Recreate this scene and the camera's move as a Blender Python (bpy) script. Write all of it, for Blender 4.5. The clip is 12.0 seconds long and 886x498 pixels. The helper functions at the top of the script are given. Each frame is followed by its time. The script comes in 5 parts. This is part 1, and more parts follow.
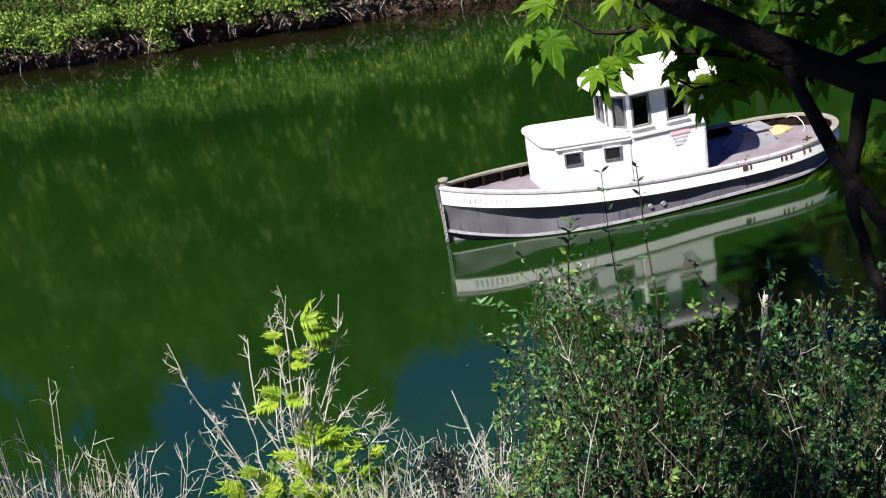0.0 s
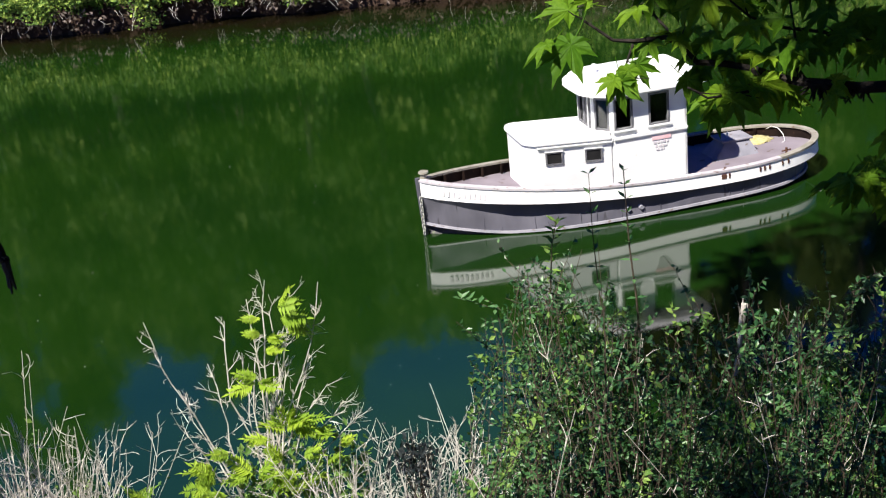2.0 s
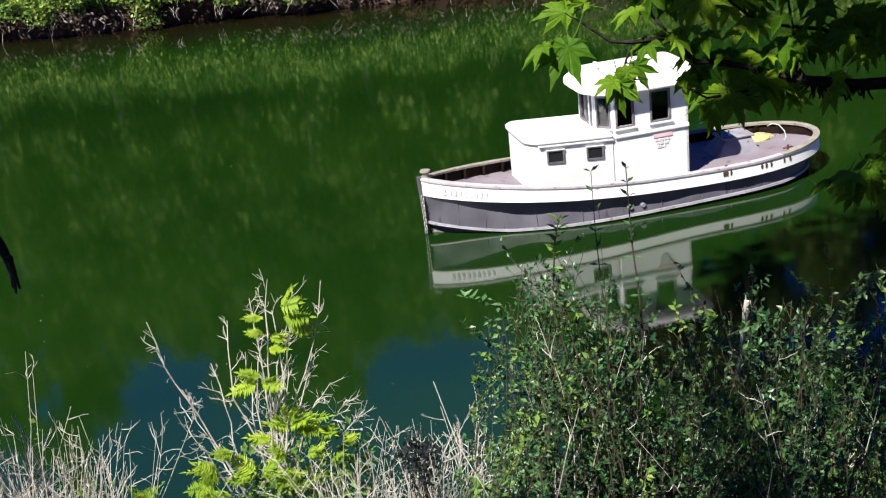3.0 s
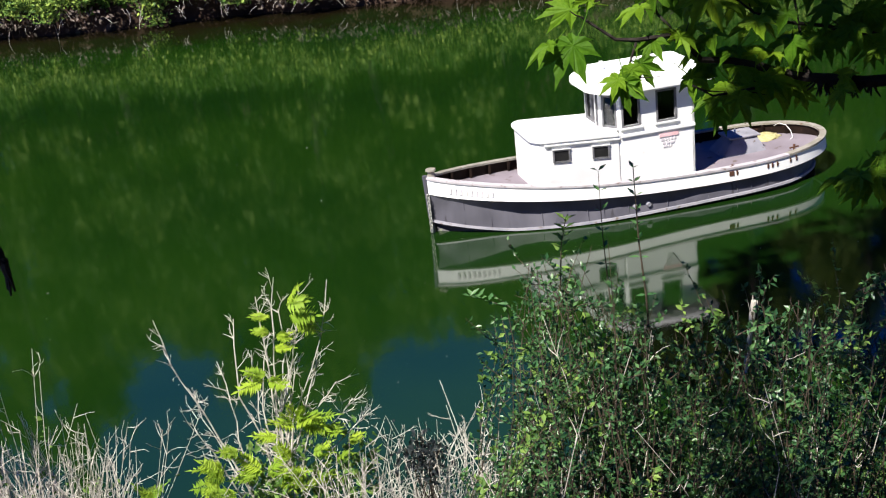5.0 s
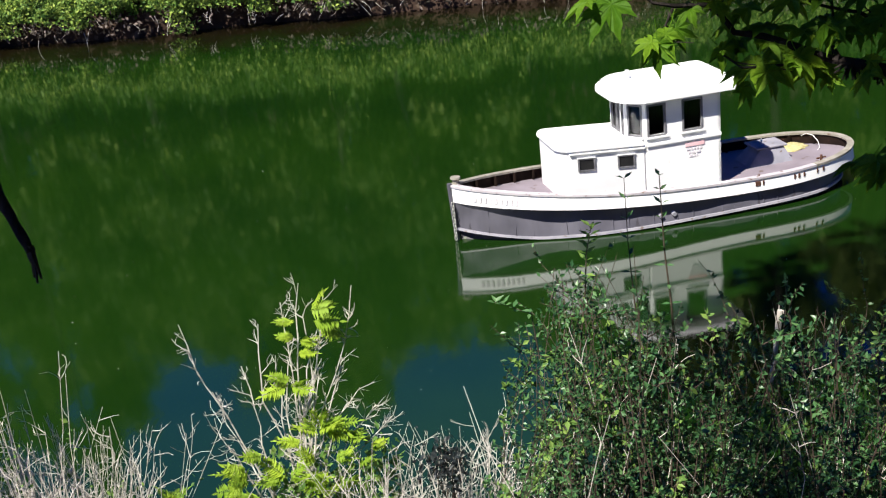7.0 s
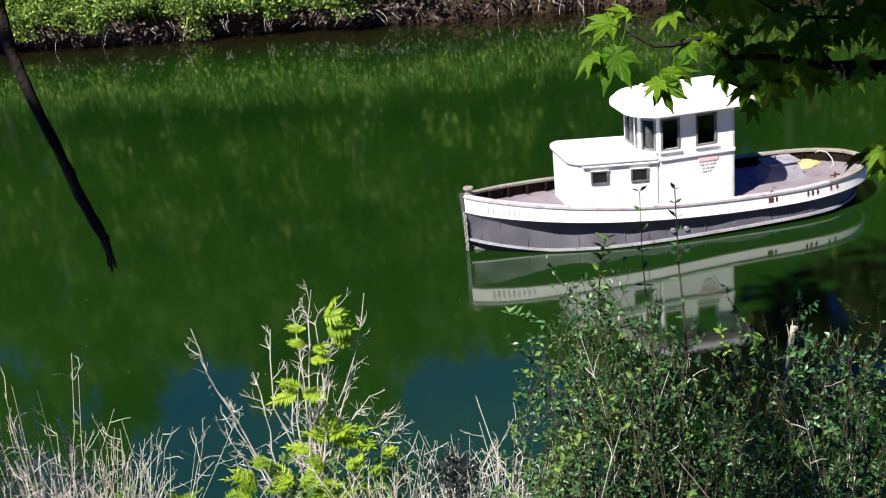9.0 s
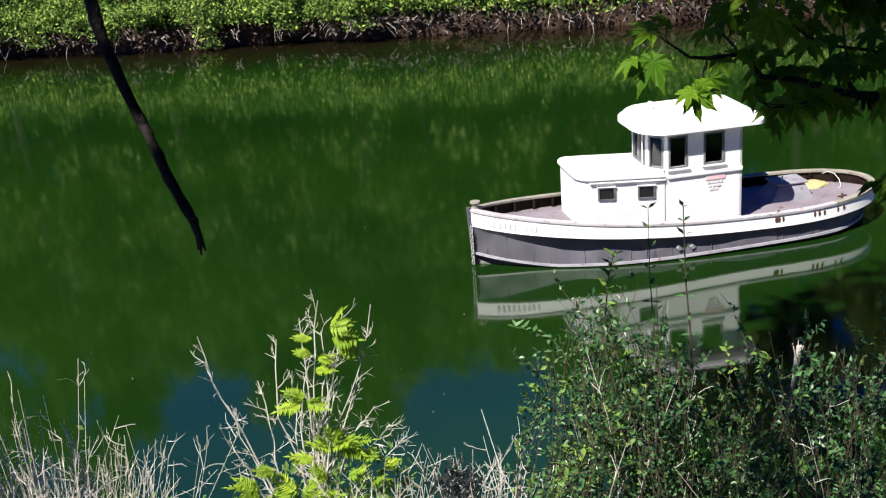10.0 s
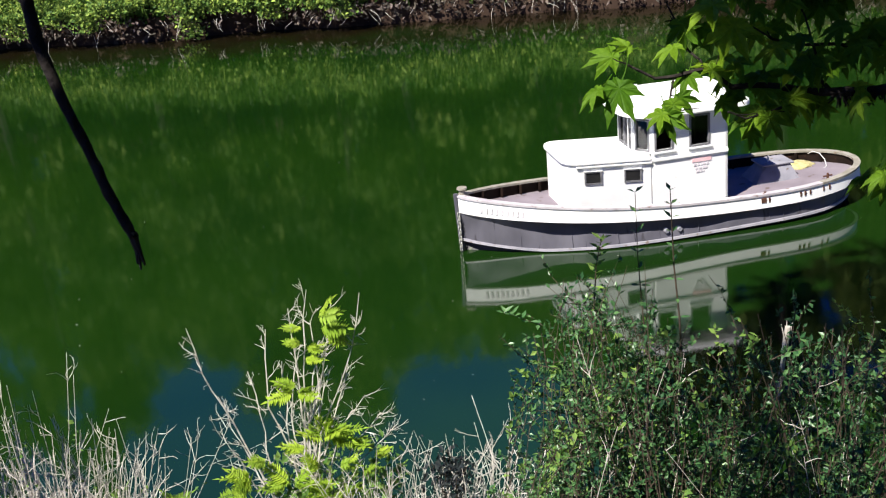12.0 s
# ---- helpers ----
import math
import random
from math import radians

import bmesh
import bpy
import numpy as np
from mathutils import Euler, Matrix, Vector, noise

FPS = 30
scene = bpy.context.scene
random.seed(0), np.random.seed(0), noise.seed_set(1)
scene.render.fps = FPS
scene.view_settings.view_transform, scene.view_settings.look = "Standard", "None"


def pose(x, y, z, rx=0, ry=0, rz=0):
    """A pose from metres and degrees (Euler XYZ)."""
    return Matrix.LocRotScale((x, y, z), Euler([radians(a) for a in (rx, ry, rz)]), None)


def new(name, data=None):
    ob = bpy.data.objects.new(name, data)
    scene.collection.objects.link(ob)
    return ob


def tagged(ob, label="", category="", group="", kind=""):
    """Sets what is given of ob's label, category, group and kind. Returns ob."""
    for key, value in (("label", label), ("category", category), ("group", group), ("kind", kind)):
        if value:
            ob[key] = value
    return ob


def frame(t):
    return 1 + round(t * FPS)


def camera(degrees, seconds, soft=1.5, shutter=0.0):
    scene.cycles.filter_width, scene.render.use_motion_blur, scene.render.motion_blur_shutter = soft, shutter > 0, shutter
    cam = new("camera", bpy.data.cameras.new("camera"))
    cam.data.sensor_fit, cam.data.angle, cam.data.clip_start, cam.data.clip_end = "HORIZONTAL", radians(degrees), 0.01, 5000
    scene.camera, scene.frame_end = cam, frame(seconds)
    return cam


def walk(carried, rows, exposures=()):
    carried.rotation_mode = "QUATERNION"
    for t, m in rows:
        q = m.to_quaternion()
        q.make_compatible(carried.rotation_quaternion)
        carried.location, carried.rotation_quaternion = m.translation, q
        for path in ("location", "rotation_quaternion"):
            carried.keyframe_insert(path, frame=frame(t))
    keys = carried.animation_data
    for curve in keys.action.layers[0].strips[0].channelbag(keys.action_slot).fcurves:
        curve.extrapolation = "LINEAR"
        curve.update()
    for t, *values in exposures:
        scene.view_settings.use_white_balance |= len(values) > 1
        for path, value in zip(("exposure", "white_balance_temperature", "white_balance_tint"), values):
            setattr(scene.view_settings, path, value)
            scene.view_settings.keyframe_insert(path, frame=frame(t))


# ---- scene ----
cam = camera(42.4, 12.0, soft=1.2)
ROWS = [
    (0, 0.079, 0.030, -0.011, -21.785, 8.957, -3.361),
    (0.5, 0.054, 0.021, -0.001, -21.882, 7.710, -3.256),
    (1, 0.040, 0.016, 0.001, -21.972, 6.942, -3.495),
    (1.5, 0.024, 0.008, 0.002, -22.149, 6.133, -3.603),
    (2, 0.024, 0.014, 0.003, -22.144, 5.824, -3.486),
    (2.5, 0.015, 0.013, 0.002, -22.198, 5.889, -3.485),
    (3, 0.016, 0.006, 0.005, -22.212, 6.071, -3.503),
    (5, 0.007, 0.010, 0.005, -22.234, 6.025, -3.206),
    (5.5, 0.003, 0.014, 0.000, -22.056, 6.046, -3.088),
    (6, 0.003, 0.004, 0.003, -21.674, 5.858, -2.820),
    (6.5, 0.000, 0.000, -0.000, -21.622, 5.953, -2.354),
    (7, 0.000, 0.002, -0.003, -21.682, 6.007, -1.900),
    (9, -0.024, -0.020, 0.004, -21.089, 5.144, -0.995),
    (9.5, -0.039, -0.037, 0.007, -20.486, 4.248, -0.639),
    (10, -0.042, -0.045, 0.010, -20.362, 4.177, -0.354),
    (10.5, -0.034, -0.033, 0.009, -20.681, 4.907, -1.364),
    (11, -0.037, -0.032, 0.001, -20.898, 5.149, -1.747),
    (11.5, -0.041, -0.035, 0.005, -20.898, 5.026, -1.380),
    (12, -0.042, -0.034, 0.010, -21.107, 4.942, -1.300),
]
walk(cam, [(t, pose(x, y, z + 9.9, 90 + p, r, w)) for t, x, y, z, p, r, w in ROWS])

# ---- light ----
SUN_EL, SUN_TO = radians(54), Vector((0.68, 0.733, 0))
world = bpy.data.worlds.new("sky")
scene.world = world
world.use_nodes = True
nt = world.node_tree
sky = nt.nodes.new("ShaderNodeTexSky")
sky.sky_type, sky.sun_disc = "NISHITA", False
sky.sun_elevation = SUN_EL
sky.sun_rotation = math.atan2(-SUN_TO.x, -SUN_TO.y)
back = nt.nodes["Background"]
clear = nt.nodes.new("ShaderNodeHueSaturation")
clear.inputs["Saturation"].default_value = 1.35
clear.inputs["Hue"].default_value = 0.53
nt.links.new(sky.outputs[0], clear.inputs["Color"])
nt.links.new(clear.outputs[0], back.inputs[0])
back.inputs[1].default_value = 0.045
sky.air_density, sky.dust_density, sky.ozone_density = 1.1, 0.0, 8.0
sun_data = bpy.data.lights.new("sun", "SUN")
sun_data.energy, sun_data.angle, sun_data.color = 5.0, radians(0.53), (1.0, 0.95, 0.87)
sun = new("sun", sun_data)
way = Vector((SUN_TO.x * math.cos(SUN_EL), SUN_TO.y * math.cos(SUN_EL), -math.sin(SUN_EL)))
sun.matrix_world = Matrix.Translation((-20, -30, 60)) @ way.to_track_quat("-Z", "Y").to_matrix().to_4x4()
scene.view_settings.exposure = 1.08


# ---- materials ----
def mat(name, c1, c2, scale=6.0, rough=0.6, metal=0.0, bump=0.15, fine=60.0, c3=None, spot=0.62, trans=0.0, ior=1.45, vary=0.0, island=False, stretch=(1, 1, 1), spec=0.2):
    """Principled surface: two tones over a broad noise, a third in spots, fine grain in the relief."""
    m = bpy.data.materials.new(name)
    m.use_nodes = True
    n, l = m.node_tree.nodes, m.node_tree.links
    b = n["Principled BSDF"]
    co = n.new("ShaderNodeTexCoord")
    mp = n.new("ShaderNodeMapping")
    mp.inputs["Scale"].default_value = stretch
    l.new(co.outputs["Object"], mp.inputs[0])
    a = n.new("ShaderNodeTexNoise")
    a.inputs["Scale"].default_value, a.inputs["Detail"].default_value = scale, 6
    l.new(mp.outputs[0], a.inputs["Vector"])
    r = n.new("ShaderNodeValToRGB")
    r.color_ramp.elements[0].position, r.color_ramp.elements[1].position = 0.33, 0.67
    r.color_ramp.elements[0].color, r.color_ramp.elements[1].color = (*c1, 1), (*c2, 1)
    l.new(a.outputs["Fac"], r.inputs[0])
    out = r.outputs[0]
    if c3:
        a3 = n.new("ShaderNodeTexNoise")
        a3.inputs["Scale"].default_value, a3.inputs["Detail"].default_value = scale * 2.7, 8
        l.new(mp.outputs[0], a3.inputs["Vector"])
        r3 = n.new("ShaderNodeValToRGB")
        r3.color_ramp.elements[0].position, r3.color_ramp.elements[1].position = spot, spot + 0.06
        l.new(a3.outputs["Fac"], r3.inputs[0])
        x = n.new("ShaderNodeMix")
        x.data_type = "RGBA"
        l.new(r3.outputs[0], x.inputs["Factor"])
        l.new(out, x.inputs["A"])
        x.inputs["B"].default_value = (*c3, 1)
        out = x.outputs["Result"]
    if vary:
        rnd = n.new("ShaderNodeNewGeometry") if island else n.new("ShaderNodeObjectInfo")
        h = n.new("ShaderNodeHueSaturation")
        mr = n.new("ShaderNodeMapRange")
        mr.inputs["To Min"].default_value, mr.inputs["To Max"].default_value = 1 - vary, 1 + vary
        l.new(rnd.outputs["Random Per Island" if island else "Random"], mr.inputs["Value"])
        l.new(mr.outputs[0], h.inputs["Value"])
        mh = n.new("ShaderNodeMapRange")
        mh.inputs["To Min"].default_value, mh.inputs["To Max"].default_value = 0.5 + vary * 0.05, 0.5 - vary * 0.06
        l.new(rnd.outputs["Random Per Island" if island else "Random"], mh.inputs["Value"])
        l.new(mh.outputs[0], h.inputs["Hue"])
        l.new(out, h.inputs["Color"])
        out = h.outputs[0]
    l.new(out, b.inputs["Base Color"])
    b.inputs["Roughness"].default_value, b.inputs["Metallic"].default_value = rough, metal
    b.inputs["IOR"].default_value, b.inputs["Specular IOR Level"].default_value = ior, spec
    f = n.new("ShaderNodeTexNoise")
    f.inputs["Scale"].default_value, f.inputs["Detail"].default_value = fine, 4
    l.new(mp.outputs[0], f.inputs["Vector"])
    bp = n.new("ShaderNodeBump")
    bp.inputs["Strength"].default_value, bp.inputs["Distance"].default_value = bump, 0.02
    l.new(f.outputs["Fac"], bp.inputs["Height"])
    l.new(bp.outputs[0], b.inputs["Normal"])
    if trans:
        tr = n.new("ShaderNodeBsdfTranslucent")
        l.new(out, tr.inputs["Color"])
        ms = n.new("ShaderNodeMixShader")
        ms.inputs[0].default_value = trans
        l.new(b.outputs[0], ms.inputs[1])
        l.new(tr.outputs[0], ms.inputs[2])
        l.new(ms.outputs[0], n["Material Output"].inputs["Surface"])
    return m


WHITE = mat("white_paint", (0.78, 0.78, 0.77), (0.84, 0.84, 0.83), 1.5, 0.45, c3=(0.66, 0.64, 0.6), spot=0.68, bump=0.08)
ROOF = mat("roof_paint", (0.8, 0.8, 0.79), (0.86, 0.86, 0.85), 2.0, 0.55, bump=0.08)
HULL = mat("hull_paint", (0.06, 0.059, 0.074), (0.1, 0.097, 0.118), 1.6, 0.42, c3=(0.045, 0.042, 0.05), spot=0.64, spec=0.4, bump=0.2, fine=9, stretch=(1, 1, 0.35))
BOOT = mat("boot_paint", (0.03, 0.03, 0.035), (0.06, 0.055, 0.06), 2.5, 0.5, c3=(0.09, 0.1, 0.07), spot=0.6)
STRAKE = mat("strake_paint", (0.2, 0.2, 0.23), (0.3, 0.29, 0.32), 3, 0.5, c3=(0.16, 0.13, 0.12), spot=0.62)
DECK = mat("deck_paint", (0.17, 0.145, 0.165), (0.23, 0.2, 0.225), 1.2, 0.75, c3=(0.13, 0.1, 0.095), spot=0.63, bump=0.25)
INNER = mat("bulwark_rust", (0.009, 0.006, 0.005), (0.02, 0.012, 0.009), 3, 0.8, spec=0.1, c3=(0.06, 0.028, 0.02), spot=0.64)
RAIL = mat("cap_rail", (0.2, 0.185, 0.15), (0.31, 0.29, 0.25), 4, 0.7, c3=(0.14, 0.08, 0.05), spot=0.63)
RAIL_WHITE = mat("cap_rail_white", (0.38, 0.35, 0.37), (0.54, 0.51, 0.53), 3, 0.6, c3=(0.18, 0.13, 0.11), spot=0.62)
RUST = mat("rust", (0.06, 0.026, 0.018), (0.12, 0.06, 0.04), 14, 0.85)
DARKFRAME = mat("window_frame_grey", (0.1, 0.1, 0.11), (0.2, 0.2, 0.21), 8, 0.55)
ROOM_SHADE = mat("room_shade_black", (0.012, 0.012, 0.013), (0.02, 0.02, 0.02), 4, 0.9)
HATCHM = mat("hatch_grey", (0.19, 0.19, 0.22), (0.27, 0.265, 0.3), 3, 0.6, c3=(0.14, 0.11, 0.1), spot=0.66)
STRAW = mat("yellow_straw", (0.34, 0.3, 0.12), (0.5, 0.45, 0.24), 12, 0.85, bump=0.6)
ROPE = mat("pale_hose", (0.55, 0.55, 0.56), (0.7, 0.7, 0.7), 8, 0.5)
REDSIGN = mat("red_sign", (0.74, 0.46, 0.48), (0.8, 0.56, 0.58), 8, 0.5)
# Lettering grey lightened in its colour for glare washing out darker ink.
GREYINK = mat("glare_paled_ink", (0.58, 0.54, 0.57), (0.68, 0.64, 0.67), 8, 0.6)
BARK = mat("maple_bark", (0.012, 0.01, 0.009), (0.03, 0.024, 0.021), 18, 0.85, bump=0.8, fine=40, c3=(0.05, 0.045, 0.04), spot=0.68)
MAPLE = mat("maple_leaf", (0.1, 0.21, 0.012), (0.155, 0.29, 0.02), 9, 0.5, trans=0.48, vary=0.35, bump=0.2)
# Crown leaf; on the far bank its darker green stands in for tree shade.
CANOPY_AND_SHADED = mat("canopy_and_shaded_leaf", (0.05, 0.11, 0.015), (0.08, 0.16, 0.025), 3, 0.5, trans=0.25, vary=0.3, island=True)
DEADWOOD = mat("dead_twig", (0.43, 0.39, 0.34), (0.64, 0.6, 0.54), 20, 0.85, vary=0.25, island=True)
BROWNTWIG = mat("brown_twig", (0.035, 0.027, 0.02), (0.09, 0.068, 0.05), 20, 0.85, vary=0.25, island=True)
FROND = mat("young_frond", (0.26, 0.4, 0.03), (0.36, 0.5, 0.06), 6, 0.5, trans=0.4, vary=0.25)
BUSHLEAF = mat("bush_leaf", (0.032, 0.1, 0.033), (0.065, 0.165, 0.055), 3, 0.34, spec=0.5, trans=0.3, vary=0.6, island=True)
YOUNGLEAF = mat("young_leaf", (0.11, 0.22, 0.045), (0.17, 0.28, 0.065), 3, 0.5, trans=0.35, vary=0.35, island=True)
DARKBERRY = mat("dark_leaf", (0.012, 0.016, 0.018), (0.03, 0.035, 0.035), 10, 0.4, vary=0.3, island=True)
BANKLEAF = mat("bank_leaf", (0.085, 0.165, 0.03), (0.185, 0.29, 0.055), 0.9, 0.55, trans=0.1, vary=0.7, island=True)
BANKGREY = mat("bank_litter", (0.035, 0.026, 0.02), (0.16, 0.135, 0.11), 1.2, 0.9, vary=0.5, island=True)
TREELEAF = mat("tree_leaf", (0.05, 0.1, 0.018), (0.11, 0.17, 0.03), 0.12, 0.6, trans=0.25, vary=0.5, island=True)
SOIL = mat("soil", (0.022, 0.013, 0.009), (0.045, 0.028, 0.02), 0.8, 0.95, bump=0.8, fine=9, c3=(0.07, 0.05, 0.036), spot=0.6)
SPECK = mat("floating_petal", (0.5, 0.5, 0.45), (0.65, 0.65, 0.6), 5, 0.7)
CHAIN = mat("galvanised_chain", (0.35, 0.36, 0.33), (0.5, 0.5, 0.46), 30, 0.6, metal=0.4, c3=(0.2, 0.16, 0.08), spot=0.55)

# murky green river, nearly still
WATER = bpy.data.materials.new("river_water")
WATER.use_nodes = True
n, l = WATER.node_tree.nodes, WATER.node_tree.links
b = n["Principled BSDF"]
co = n.new("ShaderNodeTexCoord")
a = n.new("ShaderNodeTexNoise")
a.inputs["Scale"].default_value, a.inputs["Detail"].default_value = 0.11, 4
l.new(co.outputs["Object"], a.inputs["Vector"])
r = n.new("ShaderNodeValToRGB")
r.color_ramp.elements[0].position, r.color_ramp.elements[1].position = 0.3, 0.7
r.color_ramp.elements[0].color, r.color_ramp.elements[1].color = (0.0034, 0.0165, 0.0021, 1), (0.0078, 0.0275, 0.0026, 1)
l.new(a.outputs["Fac"], r.inputs[0])
# Brown put into the colour near the far bank: shallow bed plus bank reflection.
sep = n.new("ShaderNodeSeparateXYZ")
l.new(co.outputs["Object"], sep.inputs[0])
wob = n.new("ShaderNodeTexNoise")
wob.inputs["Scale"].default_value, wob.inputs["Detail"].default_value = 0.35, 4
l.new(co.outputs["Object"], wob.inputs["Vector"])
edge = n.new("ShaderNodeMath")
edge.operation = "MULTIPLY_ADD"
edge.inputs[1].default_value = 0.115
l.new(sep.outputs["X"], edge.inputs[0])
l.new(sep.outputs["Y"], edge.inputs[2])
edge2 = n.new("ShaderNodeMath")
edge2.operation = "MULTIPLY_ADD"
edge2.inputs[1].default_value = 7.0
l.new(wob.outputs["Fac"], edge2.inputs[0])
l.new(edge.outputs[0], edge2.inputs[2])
bank_mask = n.new("ShaderNodeMapRange")
bank_mask.inputs["From Min"].default_value, bank_mask.inputs["From Max"].default_value = 54.0, 60.0
l.new(edge2.outputs[0], bank_mask.inputs["Value"])
bed_and_reflection = n.new("ShaderNodeMix")
bed_and_reflection.data_type = "RGBA"
l.new(bank_mask.outputs[0], bed_and_reflection.inputs["Factor"])
l.new(r.outputs[0], bed_and_reflection.inputs["A"])
bed_and_reflection.inputs["B"].default_value = (0.008, 0.0062, 0.0022, 1)
l.new(bed_and_reflection.outputs["Result"], b.inputs["Base Color"])
b.inputs["Roughness"].default_value, b.inputs["IOR"].default_value = 0.06, 1.95
mp = n.new("ShaderNodeMapping")
mp.inputs["Scale"].default_value = (1.0, 0.55, 1)
l.new(co.outputs["Object"], mp.inputs[0])
w = n.new("ShaderNodeTexNoise")
w.inputs["Scale"].default_value, w.inputs["Detail"].default_value = 1.3, 3
l.new(mp.outputs[0], w.inputs["Vector"])
bp = n.new("ShaderNodeBump")
bp.inputs["Strength"].default_value, bp.inputs["Distance"].default_value = 0.12, 0.03
l.new(w.outputs["Fac"], bp.inputs["Height"])
l.new(bp.outputs[0], b.inputs["Normal"])

GLASS = bpy.data.materials.new("window_glass")
GLASS.use_nodes = True
b = GLASS.node_tree.nodes["Principled BSDF"]
b.inputs["Base Color"].default_value = (0.85, 0.9, 0.9, 1)
b.inputs["Roughness"].default_value, b.inputs["Transmission Weight"].default_value = 0.05, 1.0


# ---- building helpers ----
def finish(bm, name, material, smooth=False):
    me = bpy.data.meshes.new(name)
    bm.to_mesh(me)
    bm.free()
    me.materials.append(material)
    if smooth:
        for p in me.polygons:
            p.use_smooth = True
    return me


def part(name, bm, material, parent, label="", smooth=False):
    ob = new(name, finish(bm, name, material, smooth))
    ob.parent = parent
    return tagged(ob, label) if label else ob


def thing(name, m, label, category, group="", kind=""):
    ob = new(name)
    ob.matrix_world = m
    return tagged(ob, label, category, group, kind)


def box(x0, x1, y0, y1, z0, z1, bevel=0.0, bm=None):
    bm2 = bmesh.new()
    bmesh.ops.create_cube(bm2, size=1)
    for v in bm2.verts:
        v.co = Vector((x0 + (v.co.x + 0.5) * (x1 - x0), y0 + (v.co.y + 0.5) * (y1 - y0), z0 + (v.co.z + 0.5) * (z1 - z0)))
    if bevel:
        bmesh.ops.bevel(bm2, geom=bm2.edges[:], offset=bevel, segments=2, affect="EDGES", profile=0.5)
    return bm2


def tube(bm, pts, r0, r1, sides=5, wob=0.0, rnd=random):
    """A tapered round limb through the points."""
    pts = [Vector(p) for p in pts]
    rings = []
    for i, p in enumerate(pts):
        d = (pts[min(i + 1, len(pts) - 1)] - pts[max(i - 1, 0)]).normalized()
        u = d.orthogonal().normalized()
        if rings:
            u = (prev - d * prev.dot(d)).normalized()
        prev = u
        v = d.cross(u)
        rad = r0 + (r1 - r0) * i / (len(pts) - 1)
        if wob:
            rad *= 1 + rnd.uniform(-wob, wob)
        rings.append([bm.verts.new(p + (u * math.cos(a) + v * math.sin(a)) * rad) for a in (2 * math.pi * k / sides for k in range(sides))])
    for a, c in zip(rings, rings[1:]):
        for k in range(sides):
            bm.faces.new((a[k], a[(k + 1) % sides], c[(k + 1) % sides], c[k]))
    bm.faces.new(rings[0][::-1])
    bm.faces.new(rings[-1])


def bent(p, q, bow, n, rnd):
    """Points from p to q that wander by bow."""
    p, q = Vector(p), Vector(q)
    off = Vector((rnd.uniform(-1, 1), rnd.uniform(-1, 1), rnd.uniform(-0.5, 0.5))) * bow
    out = []
    for i in range(n + 1):
        s = i / n
        j = Vector((rnd.uniform(-1, 1), rnd.uniform(-1, 1), rnd.uniform(-1, 1))) * bow * 0.09 * (0 < i < n)
        out.append(p.lerp(q, s) + off * 4 * s * (1 - s) * 0.5 + j)
    return out


def leaf_fan(verts, faces, c, d, nrm, length, width):
    """One pointed, slightly folded leaf of four triangles, appended to lists."""
    d = d.normalized()
    s = d.cross(nrm).normalized()
    nn = s.cross(d)
    i = len(verts)
    verts += [c, c + d * length * 0.45 + s * width * 0.5 + nn * width * 0.16, c + d * length, c + d * length * 0.45 - s * width * 0.5 + nn * width * 0.16, c + d * length * 0.5]
    faces += [(i, i + 1, i + 4), (i + 1, i + 2, i + 4), (i + 2, i + 3, i + 4), (i + 3, i, i + 4)]


def leaves_mesh(name, verts, faces, material, parent, label="", kind=""):
    me = bpy.data.meshes.new(name)
    me.from_pydata([tuple(v) for v in verts], [], faces)
    me.materials.append(material)
    ob = new(name, me)
    ob.parent = parent
    return tagged(ob, label, kind=kind)


def rand_dir(rnd, up=0.0):
    while True:
        v = Vector((rnd.uniform(-1, 1), rnd.uniform(-1, 1), rnd.uniform(-1, 1)))
        if 0.05 < v.length < 1:
            v.normalize()
            v.z += up
            return v.normalized()


# ---- ground and water ----
def bank_y(x):
    return 57.0 - (x + 3.9) * 0.115 + 0.9 * noise.noise((x * 0.16, 3.1, 0)) + 0.35 * noise.noise((x * 0.7, 8.1, 0))


def ground_z(x, y):
    by = bank_y(x)
    if y < 30:
        z = 8.3 - 0.02 * (y + 30) if y < 0.5 else max(-1.6, 7.7 - (y - 0.5) * 0.74)
        return z + 0.12 * noise.noise((x * 0.5, y * 0.5, 0))
    if y < by:
        return -1.6
    e = y - by
    z = min(1.15, (e - 1.3) * 3.2 - 0.05) if e < 1.7 else 1.15 + (e - 1.7) * 0.6 if e < 2.4 else 1.57 + (e - 2.4) * 0.42 if e < 40 else 12.2 + (e - 40) * 0.02
    return z + 0.25 * noise.noise((x * 0.35, y * 0.5, 2)) * min(1, e * 0.6)


def make_ground():
    xs = sorted({round(v, 2) for v in [-1500, -600, -250, -120, -80] + list(np.arange(-60, 60.1, 1.0)) + [80, 120, 250, 600, 1500]})
    ys = sorted({round(float(v), 2) for v in [-1500, -400, -100, -30, -10, -3] + list(np.arange(0, 15, 0.6)) + [18, 30.5, 45] + list(np.arange(50, 66, 0.3)) + list(np.arange(67, 100, 3)) + [120, 200, 500, 1500]})
    verts = [(x, y, ground_z(min(max(x, -60), 60), y)) for y in ys for x in xs]
    w = len(xs)
    faces = [(j * w + i, j * w + i + 1, (j + 1) * w + i + 1, (j + 1) * w + i) for j in range(len(ys) - 1) for i in range(w - 1)]
    me = bpy.data.meshes.new("ground")
    me.from_pydata(verts, [], faces)
    me.materials.append(SOIL)
    tagged(new("ground", me), "brown soil banks sloping to the river", "ground", kind="structure")


make_ground()
bm = bmesh.new()
